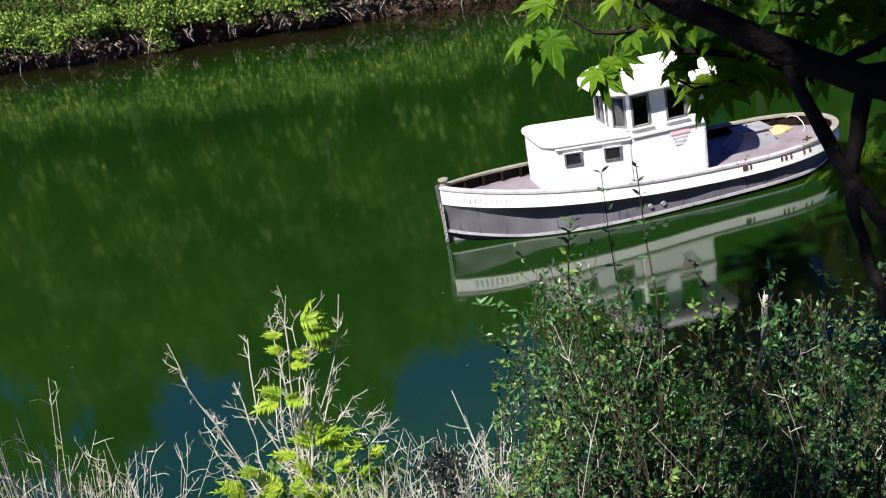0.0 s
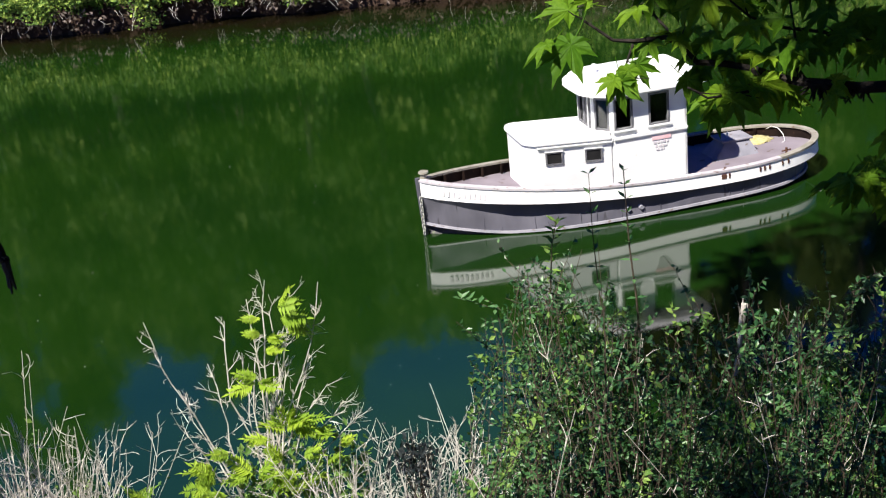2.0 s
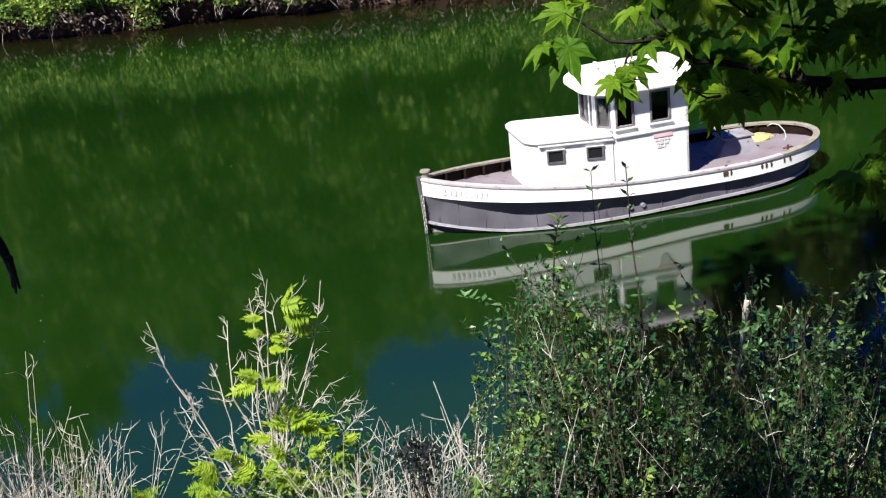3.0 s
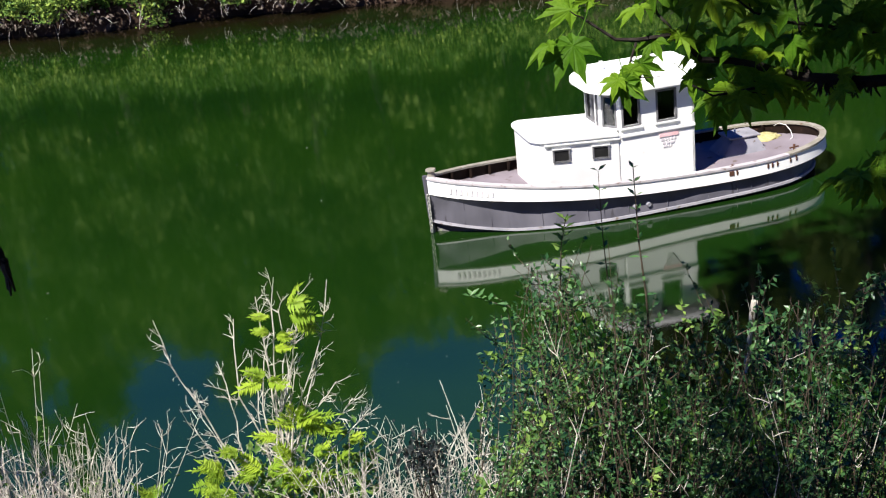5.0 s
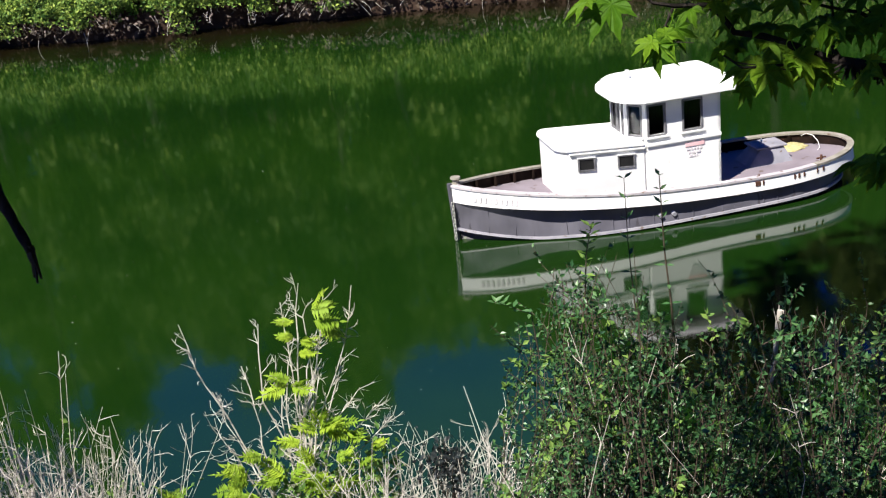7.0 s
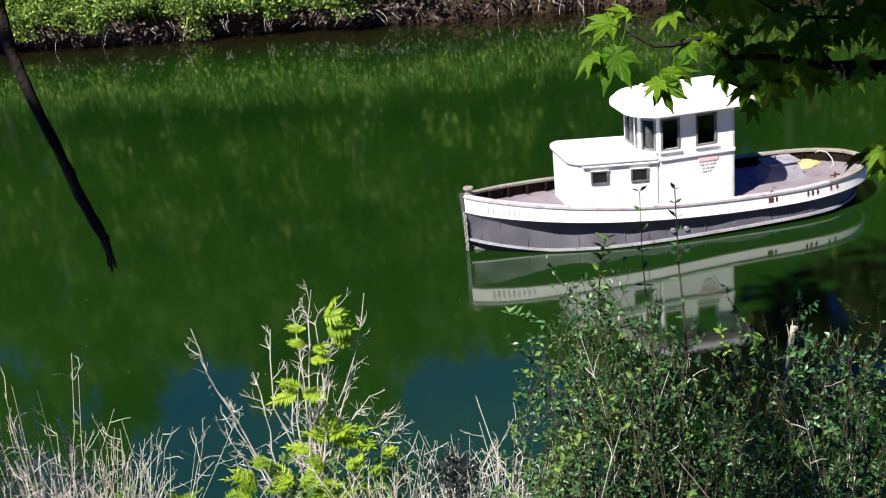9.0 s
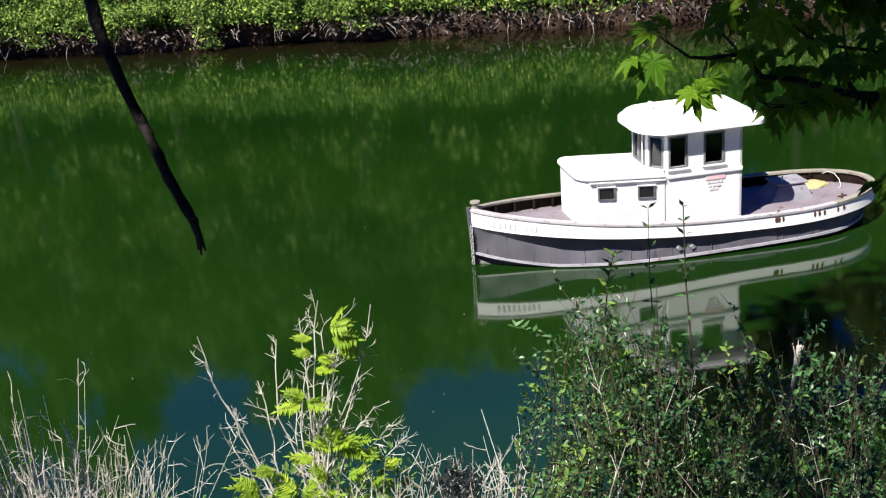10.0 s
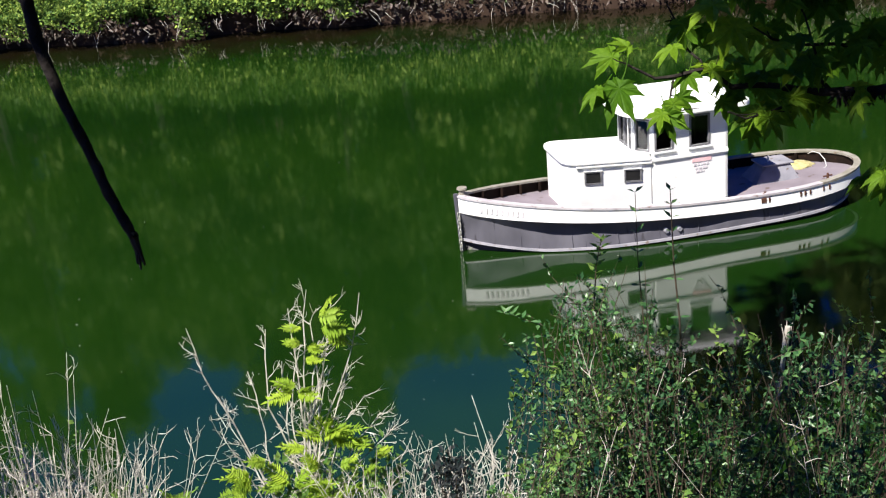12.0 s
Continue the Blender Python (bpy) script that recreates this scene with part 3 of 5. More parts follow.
def make_far_bank():
    rnd = random.Random(11)
    # mounds of ground cover, each a thing
    x = -34.0
    while x < 26:
        w_ = rnd.uniform(0.6, 3.0)
        by = bank_y(x)
        if -14.6 < x < -13.0:
            x += 0.5
            continue
        ob = thing("ivy_mound", pose(x, by + rnd.uniform(0.9, 1.4), 1.65 + rnd.uniform(-0.35, 0.5)), "sunlit green ground cover spilling over the far river bank", "ground cover", "far bank greenery")
        h_ = rnd.uniform(0.6, 1.9)

        def place(q, w_=w_, h_=h_):
            while True:
                v = Vector((q.uniform(-1, 1), q.uniform(-1, 1), q.uniform(-0.3, 1)))
                if 0.75 < v.length < 1.05:
                    break
            k = 1 + 0.95 * noise.noise(v * 1.7 + Vector((w_, h_, x)))
            return Vector((v.x * w_ * 0.62 * k, v.y * 1.35 * k, v.z * h_ * 0.75 * k))
        scatter_leaves("foliage", 1700 if x < -2 else 420, place, 0.16, BANKLEAF, ob, rnd, up=0.9)
        x += w_ * 0.5
    # Back row of mounds, with overhanging trees' shade put into a darker leaf colour.
    for k in range(26):
        x = -30 + k * 1.5 + rnd.uniform(-0.5, 0.5)
        ob = thing("ivy_mound", pose(x, bank_y(x) + rnd.uniform(2.6, 4.0), 2.3 + rnd.uniform(-0.2, 0.6)), "green ground cover on the far river bank, leaf colour darkened for tree shade", "ground cover", "far bank greenery")
        scatter_leaves("foliage", 700, lambda q: rand_dir(q) * q.uniform(0.8, 1.6), 0.19, CANOPY_AND_SHADED, ob, rnd, up=0.05)
    for cx, cw, drop in ((-12.3, 0.9, 1.15), (-17.5, 0.8, 0.5), (-21.5, 1.2, 0.7), (-8.0, 0.7, 0.5), (-4.5, 0.9, 0.6)):
        ob = thing("ivy_mound", pose(cx, bank_y(cx) + 0.1, 1.35), "sunlit green tuft hanging from the far bank towards the water", "ground cover", "far bank greenery")
        scatter_leaves("foliage", 500, lambda q, cw=cw, drop=drop: Vector((q.gauss(0, cw * 0.4), q.gauss(0, 0.25), q.uniform(-drop, 0.6))) , 0.17, BANKLEAF, ob, rnd, up=0.6)
    # Undergrowth takes the same darker leaf colour in place of tree shade.
    ob = thing("bank_undergrowth", pose(0, 0, 0), "green undergrowth climbing the far bank, leaf colour darkened for tree shade", "undergrowth", kind="stuff")

    def slope(q):
        x = q.uniform(-45, 35)
        e = 1.6 + q.random() ** 1.5 * 12
        y = bank_y(x) + e
        k = noise.noise((x * 0.55, y * 0.55, 5))
        if k < -0.1:
            return slope(q)
        return Vector((x, y, ground_z(x, y) + q.uniform(0, 1.0 + 0.45 * max(0, e - 3)) * (0.4 + 2.2 * k)))
    scatter_leaves("foliage", 36000, slope, 0.3, CANOPY_AND_SHADED, ob, rnd, up=0.1)
    ob = thing("bank_litter", pose(0, 0, 0), "dry grey twigs and roots on the bare undercut bank", "brushwood", kind="stuff")

    def low(q):
        x = q.uniform(-36, 30)
        if -14.5 < x < -9 and q.random() < 0.6:
            x = q.uniform(-36, -14.5) if q.random() < 0.5 else q.uniform(0, 30)
        y = bank_y(x) + q.uniform(-0.25, 0.5)
        return Vector((x, y, 0.55 + 0.8 * q.random() + 0.25 * noise.noise((x * 0.8, 4, 4)) + 0.5 * (y - bank_y(x))))
    scatter_leaves("litter", 2300, low, 0.22, BANKGREY, ob, rnd, aspect=0.5)
    # roots and stalks hanging over the undercut
    bm = bmesh.new()
    for _ in range(110):
        x = rnd.uniform(-30, 26)
        y = bank_y(x) + rnd.uniform(-0.3, 0.4)
        z = rnd.uniform(0.6, 1.3)
        tube(bm, bent((x, y, z), (x + rnd.uniform(-0.5, 0.5), y - rnd.uniform(0.1, 0.5), z - rnd.uniform(0.1, 0.8)), 0.2, 3, rnd), 0.01, 0.004, 4)
    part("roots", bm, DEADWOOD, ob)


make_far_bank()


def make_tree(x, y, height, spread, seed, bare=0.12, lean=(0, 0)):
    """Broadleaf tree: tapered trunk, limbs, and a ragged crown of leaf clumps."""
    rnd = random.Random(seed)
    gz = ground_z(x, y) - 0.3
    tree = thing("tree", pose(x, y, gz), "tall green broadleaf tree on the river bank, out of direct view", "tree", "trees on the river banks")
    bm = bmesh.new()
    trunk = bent((0, 0, 0), (rnd.uniform(-1, 1) + lean[0], rnd.uniform(-1, 1) + lean[1], height * 0.86), 0.8, 8, rnd)
    tube(bm, trunk, 0.34, 0.06, 8, 0.08, rnd)
    part("trunk", bm, BARK, tree)
    verts, faces = [], []
    limbs = bmesh.new()
    for k in range(26):
        f = bare + (1 - bare) * (k + rnd.random()) / 26
        base = trunk[0].lerp(trunk[-1], min(f, 0.98))
        prof = math.sin(math.pi * min(1, 0.18 + 0.82 * f) ** 0.8) ** 0.7
        a = rnd.uniform(0, 2 * math.pi)
        r_ = spread * max(0.12, prof) * rnd.uniform(0.55, 1.1)
        tip = base + Vector((math.cos(a) * r_, math.sin(a) * r_, r_ * rnd.uniform(0.1, 0.5)))
        tube(limbs, bent(base, tip, 0.4, 3, rnd), 0.09, 0.02, 5)
        for _ in range(7):
            c = base.lerp(tip, rnd.uniform(0.35, 1.05)) + rand_dir(rnd) * rnd.uniform(0, 0.9)
            cr = rnd.uniform(0.6, 1.3)
            for _ in range(34):
                p = c + rand_dir(rnd) * cr * rnd.random() ** 0.4
                s_ = rnd.uniform(0.3, 0.6)
                leaf_fan(verts, faces, p, rand_dir(rnd, -0.2), rand_dir(rnd, 0.5), s_, s_ * 0.7)
    part("limbs", limbs, BARK, tree)
    leaves_mesh("crown", verts, faces, TREELEAF, tree)


for i, (x, dy, h, sp) in enumerate(((-44, 8, 29, 5.5), (-37, 7, 32, 5.5), (-31, 7, 34, 5.5), (-26, 7, 34, 5), (-23, 7, 27, 3.8), (-19.5, 7, 21, 4.2), (-16, 6, 21, 4.2), (-12.4, 7, 25, 4), (-9, 7, 29, 4.4), (-5.6, 7, 26, 4.2), (-2, 6, 20.5, 4.2), (1.6, 7, 20.5, 4.2), (5.5, 6, 22, 4.2), (9.5, 7, 30, 5), (14, 7, 35, 5.5), (19, 8, 38, 6), (25, 7, 38, 6), (32, 8, 37, 6), (41, 8, 28, 6), (12, 12, 36, 6), (16.5, 12.5, 37, 6), (21, 12, 37, 6), (26, 13, 37, 6))):
    make_tree(x, bank_y(x) + dy, h, sp, 100 + i)
# unseen tall leaning tree beside the camera, added so its high crown shades the water this side of the stern
make_tree(-8.6, 3.4, 32, 5.4, 350, 0.66, (2.9, 1.4))
# unseen near-bank trees added beside and behind the camera to dim the sky light
for i, (x, y, h, sp) in enumerate(((2.5, -5, 17, 4.5), (8, -3, 18, 4.5), (12.5, 3, 17, 4), (15, 10, 16, 4), (-1, -10, 19, 5), (18, -4, 20, 5), (6, -11, 20, 5), (24, 6, 18, 5))):
    make_tree(x, y, h, sp, 300 + i)
for i, (x, h) in enumerate(((-28.6, 30), (-24.4, 27), (-21.3, 22), (-17.8, 20), (-14.2, 22), (-10.6, 26), (-7.2, 26), (-3.9, 22), (-0.2, 20), (3.6, 20.5), (7.6, 24), (11.8, 31), (16.5, 36), (21.8, 37), (-34, 30), (-9.6, 19))):
    make_tree(x, bank_y(x) + 10.5, h - 1, 4.6, 400 + i)
for i in range(19):
    make_tree(-45 + i * 5 + (i % 3), bank_y(-45 + i * 5) + 13 + (i * 7) % 5, 17 + (i * 5) % 4, 4.8, 200 + i)


# ---- near bank: shrubs on the slope below the camera ----
def twig_thing(name, label, category, group=""):
    return thing(name, pose(0, 0, 0), label, category, group)


def side_twigs(bm, pts, count, length, rnd, r=0.004):
    tips = []
    for _ in range(count):
        i = rnd.randrange(1, len(pts))
        p = pts[i - 1].lerp(pts[i], rnd.random())
        d = ((pts[i] - pts[i - 1]).normalized() + rand_dir(rnd) * 0.9).normalized()
        q = p + d * length * rnd.uniform(0.4, 1.2)
        w_ = bent(p, q, length * 0.25, 3, rnd)
        tube(bm, w_, r, r * 0.45, 4)
        tips.append(w_)
    return tips


def make_frond_mesh(seed):
    """A feathered leaf: midrib with paired, folded leaflets, along +y, 1 long."""
    rnd = random.Random(seed)
    bm = bmesh.new()
    tube(bm, [(0, 0, 0), (0, 0.5, 0.06), (0, 0.95, 0.0)], 0.012, 0.006, 4)
    for k in range(10):
        y = 0.14 + k * 0.082
        for sd in (-1, 1):
            ln = (0.2 + 0.2 * math.sin(math.pi * (0.25 + 0.075 * k))) * rnd.uniform(0.8, 1.15)
            d = Vector((sd * 0.9, 0.42, rnd.uniform(-0.45, 0.1))).normalized()
            s = Vector((-d.y, d.x, 0)) * 0.052
            b0 = Vector((0, y, 0.05))
            q = [bm.verts.new(p) for p in (b0, b0 + d * ln * 0.3 + s + Vector((0, 0, 0.02)), b0 + d * ln, b0 + d * ln * 0.3 - s + Vector((0, 0, 0.02)), b0 + d * ln * 0.5 - Vector((0, 0, 0.015)))]
            for f in ((0, 1, 4), (1, 2, 4), (2, 3, 4), (3, 0, 4)):
                bm.faces.new([q[g] for g in f])
    d = Vector((0, 1, -0.1))
    q = [bm.verts.new(p) for p in ((0, 0.9, 0), (0.05, 1.05, 0.02), (0, 1.25, -0.03), (-0.05, 1.05, 0.02))]
    bm.faces.new(q)
    return finish(bm, "frond", FROND)


def aim(d, nrm):
    """Rotation whose y axis is d and whose z axis leans to nrm."""
    y = Vector(d).normalized()
    x = y.cross(Vector(nrm)).normalized()
    z = x.cross(y)
    return Matrix((x, y, z)).transposed().to_4x4()


def make_center_shrub():
    rnd = random.Random(21)
    ob = twig_thing("shrub", "half-dead shrub with pale bare twigs and fresh yellow-green fronds", "shrub")
    base = Vector((-1.588, 8.700, 3.948))
    base.z -= 0.25
    ends = [((-2.340, 8.700, 6.048), 0.5), ((-1.700, 8.800, 5.930), 0.3), ((-1.93, 8.9, 5.5), 0.3), ((-1.322, 8.900, 6.219), 0.15), ((-1.100, 8.700, 6.206), 0.1), ((-0.852, 8.600, 6.271), 0.1), ((-2.138, 8.500, 5.080), 0.45), ((-1.243, 8.700, 5.593), 0.1), ((-1.051, 8.900, 5.483), 0.1), ((-1.242, 9.000, 5.439), 0.2), ((-0.925, 8.800, 5.226), 0.15), ((-1.62, 8.900, 5.569), 0.3), ((-0.819, 8.900, 4.988), 0.2), ((-1.42, 8.800, 5.765), 0.3), ((-1.30, 8.7, 6.02), 0.2), ((-1.18, 8.8, 5.9), 0.2), ((-2.222, 8.900, 5.280), 0.3), ((-1.501, 8.900, 6.062), 0.3), ((-0.685, 8.900, 4.856), 0.3)]
    for e, bow in ends:
        bm = bmesh.new()
        e = Vector(e)
        st = base + Vector((rnd.uniform(-0.12, 0.12), rnd.uniform(-0.1, 0.1), 0))
        mid = st.lerp(e, 0.5) + Vector(((st.x - e.x) * 0.12 * (1 if e.x < st.x else -1) * -1, 0, 0))
        mid.z += 0.24 * (bow >= 0.5)
        pts = bent(st, mid, 0.1, 5, rnd) + bent(mid, e, 0.2, 5, rnd)[1:]
        tube(bm, pts, 0.011, 0.0035, 5, 0.2, rnd)
        for w_ in side_twigs(bm, pts[2:], 14, 0.2, rnd, 0.0036):
            side_twigs(bm, w_, 3, 0.1, rnd, 0.0025)
        part("stem", bm, DEADWOOD, ob, "bare pale stem")
    meshes = [make_frond_mesh(k) for k in range(3)]
    for (x, y, z), sz, tx, tz in (((-1.195, 8.550, 6.003), 0.26, 0.9, 0.1), ((-1.203, 8.550, 6.107), 0.26, 0.75, 0.35), ((-1.167, 8.600, 5.898), 0.2, 0.9, -0.2), ((-1.386, 8.600, 6.003), 0.16, -0.7, 0.3), ((-1.387, 8.600, 5.847), 0.16, -0.7, 0.1), ((-1.345, 8.600, 5.816), 0.18, 0.9, 0.0), ((-1.379, 8.600, 5.688), 0.18, 0.9, 0.1), ((-1.454, 8.500, 5.510), 0.2, -0.8, 0.2), ((-1.486, 8.500, 5.460), 0.24, -0.9, -0.1), ((-1.463, 8.500, 5.457), 0.22, 0.9, 0.0), ((-1.277, 8.400, 5.057), 0.28, 0.6, 0.4), ((-1.227, 8.400, 5.078), 0.3, 0.9, 0.15), ((-1.301, 8.400, 5.060), 0.28, -0.4, 0.4), ((-1.261, 8.500, 5.051), 0.24, 0.2, 0.6), ((-1.050, 8.400, 4.973), 0.2, 0.8, 0.2), ((-1.434, 8.400, 4.967), 0.22, -0.8, 0.2), ((-1.764, 8.300, 4.934), 0.2, -0.7, 0.4), ((-1.936, 8.300, 4.762), 0.3, -0.9, 0.2), ((-1.922, 8.300, 4.704), 0.3, -0.5, 0.5), ((-2.001, 8.300, 4.658), 0.26, -0.9, -0.2), ((-1.608, 8.300, 4.719), 0.3, -0.6, 0.4), ((-1.565, 8.300, 4.685), 0.3, 0.5, 0.5), ((-1.475, 8.300, 4.645), 0.28, 0.9, 0.1), ((-1.663, 8.300, 4.670), 0.26, -0.9, 0.0), ((-2.518, 8.200, 4.625), 0.26, -0.5, 0.5), ((-2.569, 8.200, 4.604), 0.26, 0.5, 0.5), ((-1.153, 8.300, 4.546), 0.26, 0.5, 0.5), ((-1.833, 8.200, 4.590), 0.3, -0.6, 0.5), ((-1.161, 8.300, 4.827), 0.24, 0.7, 0.4), ((-0.981, 8.300, 4.748), 0.22, 0.6, 0.5), ((-1.357, 8.300, 4.797), 0.26, -0.3, 0.6), ((-0.876, 8.400, 4.839), 0.18, 0.8, 0.3), ((-1.291, 8.200, 4.547), 0.26, 0.1, 0.7)):
        for k in range(3):
            o = new("frond", meshes[rnd.randrange(3)])
            o.parent = ob
            d = Vector((tx + rnd.uniform(-0.6, 0.6) * (k > 0), rnd.uniform(-0.7, 0.3), tz + rnd.uniform(-0.5, 0.4) * (k > 0)))
            o.matrix_basis = Matrix.Translation((x, y + 0.02 * k, z)) @ aim(d, Vector((rnd.uniform(-0.9, 0.9), rnd.uniform(-0.9, 0.1), 0.8))) @ Matrix.Scale((1.0 if z > 4.9 else 0.85) * sz * (1 if k == 0 else rnd.uniform(0.6, 0.9)), 4)
    # small leaves among the twigs
    lo, hi = Vector((-1.791, 8.600, 4.373)), Vector((-0.675, 8.600, 4.916))
    scatter_leaves("leaves", 1000, lambda q: Vector((q.uniform(lo.x, hi.x), 8.6 + q.uniform(-0.4, 0.4), lo.z + (hi.z - lo.z) * q.random() ** 1.8 - 0.15)), 0.065, YOUNGLEAF, ob, rnd)


make_center_shrub()


def make_brush(name, label, u0, u1, n, v_of, depth, seed, leaf=0, group=""):
    """A thicket of bare upright twigs rising from the slope between two places."""
    rnd = random.Random(seed)
    ob = twig_thing(name, label, "brush", group)
    bm = bmesh.new()
    stems = []
    for _ in range(n):
        f = rnd.random()
        x = u0 + (u1 - u0) * f
        y = depth + rnd.uniform(-0.5, 0.5)
        top = v_of(f, rnd)
        lean = rnd.gauss(0, 0.34) + 0.1
        gz = ground_z(x, y) - 0.05
        pts = bent((x - lean * 0.7, y, gz), (x + lean, y + rnd.uniform(-0.2, 0.2), top), 0.24, 6, rnd)
        tube(bm, pts, rnd.uniform(0.004, 0.008), 0.0022, 4, 0.15, rnd)
        for w_ in side_twigs(bm, pts[2:], 8, 0.24, rnd, 0.0032):
            if rnd.random() < 0.5:
                side_twigs(bm, w_, 2, 0.08, rnd, 0.0022)
        stems.append(pts)
    o = part("twig_tangle", bm, DEADWOOD, ob)
    o["kind"] = "stuff"
    if leaf:
        scatter_leaves("leaves", leaf, lambda q: (lambda p: p[q.randrange(2, 6)] + rand_dir(q) * 0.06)(stems[q.randrange(len(stems))]), 0.05, YOUNGLEAF, ob, rnd)
    return ob


make_brush("brush", "pale dry twigs with a few small green leaves", -4.05, -2.95, 240, lambda f, q: 5.05 + 0.55 * q.random() ** 1.7 - 0.2 * f + (0.5 * (0.3 < f < 0.8) + 0.3) * (q.random() < 0.1), 8.0, 31, 2400, "dry brush on the near bank")
make_brush("brush", "dense thicket of pale dry twigs", -0.95, 0.3, 130, lambda f, q: 4.68 + 0.5 * q.random() ** 1.6, 8.0, 32, 140, "dry brush on the near bank")

ob = twig_thing("dark_clump", "cluster of small dark glossy leaves among dry twigs", "shrub")
c = Vector((-0.221, 7.600, 5.171))
rnd = random.Random(5)
bm = bmesh.new()
for _ in range(14):
    tube(bm, bent((c.x + rnd.uniform(-0.1, 0.1), 7.65, c.z - 0.55), c + rand_dir(rnd) * 0.15, 0.05, 3, rnd), 0.006, 0.003, 4)
tagged(part("twig_tangle", bm, BROWNTWIG, ob), kind="stuff")
scatter_leaves("leaves", 380, lambda q: c + Vector((q.gauss(0, 0.09), q.gauss(0, 0.09), q.gauss(-0.05, 0.09))), 0.045, DARKBERRY, ob, rnd)


# leafy bushes in the maple's shade
def skyline(x):
    """Height of the bushes' ragged top along x."""
    pts = ((0.2, 6.55), (0.45, 6.95), (0.62, 7.4), (0.8, 7.3), (1.05, 7.2), (1.3, 6.9), (1.7, 6.85), (2.2, 6.95), (2.8, 7.0), (3.4, 7.0))
    for (a, za), (c, zc) in zip(pts, pts[1:]):
        if x <= c:
            return za + (zc - za) * max(0.0, (x - a) / (c - a))
    return 7.2


def make_bush(x0, x1, y, n, seed, label):
    rnd = random.Random(seed)
    ob = twig_thing("bush", label, "bush", "leafy bushes on the near bank")
    stems = bmesh.new()
    gv, gf, yv, yf = [], [], [], []
    for k in range(n):
        x = rnd.uniform(x0, x1)
        yy = y + rnd.uniform(-0.55, 0.55)
        top = skyline(x) - 1.5 * rnd.random() ** 1.15 - (yy - 6.0) * 0.62
        gz = ground_z(x, yy) - 0.05
        if top < gz + 0.3:
            continue
        pts = bent((x + rnd.gauss(0, 0.45), yy, gz), (x, yy + rnd.uniform(-0.2, 0.2), top), 0.5, 7, rnd)
        tube(stems, pts, rnd.uniform(0.004, 0.009), 0.002, 4)
        sides = side_twigs(stems, pts[1:], 7, 0.34, rnd, 0.003)
        young = rnd.random() < 0.14
        for w_, cnt in [(pts[2:], 34)] + [(w_, 21) for w_ in sides]:
            for _ in range(cnt):
                i = rnd.randrange(1, len(w_))
                p = w_[i - 1].lerp(w_[i], rnd.random())
                s_ = rnd.uniform(0.02, 0.05)
                d = rand_dir(rnd, 0.3)
                if young and i >= len(w_) - 2:
                    leaf_fan(yv, yf, p, d, rand_dir(rnd, 0.9), s_ * 1.15, s_ * 0.6)
                else:
                    leaf_fan(gv, gf, p, d, rand_dir(rnd, 0.9), s_, s_ * 0.52)
    pale = bmesh.new()
    for _ in range(4):
        x, yy = rnd.uniform(x0 + 0.35, x1), y - rnd.uniform(0.3, 0.7)
        top = skyline(x) - rnd.uniform(0.35, 1.0) - (yy - 6.0) * 0.62
        pts = bent((x + rnd.gauss(0, 0.25), yy, ground_z(x, yy)), (x + rnd.gauss(0, 0.25), yy, top), 0.5, 8, rnd)
        tube(pale, pts, 0.0045, 0.0018, 4)
        side_twigs(pale, pts[2:], 8, 0.22, rnd, 0.0025)
    o = part("dry_stem_tangle", pale, DEADWOOD, ob, "pale dead stems")
    o["kind"] = "stuff"
    o = part("stem_tangle", stems, BROWNTWIG, ob)
    o["kind"] = "stuff"
    leaves_mesh("leaves", gv, gf, BUSHLEAF, ob, kind="stuff")
    if yv:
        leaves_mesh("young_leaves", yv, yf, YOUNGLEAF, ob, "pale young shoot leaves", "stuff")


for i, (x0, x1, y, n, lab) in enumerate(((0.25, 0.75, 5.9, 60, "leafy green bush with tangled stems, in dappled shade"), (0.6, 1.2, 6.2, 64, "dense dark green bush on the near slope"), (1.05, 1.65, 6.0, 64, "dense dark green bush on the near slope"), (1.5, 2.1, 5.8, 64, "dense dark green bush on the near slope"), (2.0, 2.8, 6.1, 70, "dense dark green bush on the near slope"), (0.3, 1.6, 5.3, 60, "low leafy bush with brown stems"), (1.5, 2.6, 5.2, 50, "low leafy bush with brown stems"))):
    make_bush(x0, x1, y, n, 50 + i, lab)


def make_shoot(pts, n, r, seed, label, leaf=0.07, material=None):
    """A single upright shoot with leaves in pairs."""
    rnd = random.Random(seed)
    ob = twig_thing("shoot", label, "shoot", "tall shoots")
    bm = bmesh.new()
    pts = [Vector(p) for p in pts]
    tube(bm, pts, r, r * 0.4, 5, 0.1, rnd)
    part("stem", bm, BROWNTWIG, ob)
    verts, faces = [], []
    for k in range(n):
        f = 0.25 + 0.75 * k / (n - 1)
        g = f * (len(pts) - 1)
        i = min(int(g), len(pts) - 2)
        p = pts[i].lerp(pts[i + 1], g - i)
        a = k * 1.4
        for sd in (-1, 1):
            d = Vector((sd * math.cos(a), sd * math.sin(a), 0.5 - 0.5 * (f < 0.5)))
            leaf_fan(verts, faces, p, d, Vector((0, -0.3, 1)), leaf * rnd.uniform(0.7, 1.1), leaf * 0.36)
    leaves_mesh("leaves", verts, faces, material or BUSHLEAF, ob)


make_shoot([(1.243, 6.000, 6.666), (1.229, 6.000, 7.037), (1.201, 6.000, 7.360), (1.193, 6.000, 7.602), (1.186, 6.000, 7.821)], 9, 0.007, 1, "thin leafy shoot rising above the bushes")
make_shoot([(1.042, 6.000, 6.691), (1.012, 6.000, 7.136), (0.995, 6.000, 7.455), (0.990, 6.000, 7.828)], 8, 0.005, 2, "thin leafy shoot rising above the bushes")
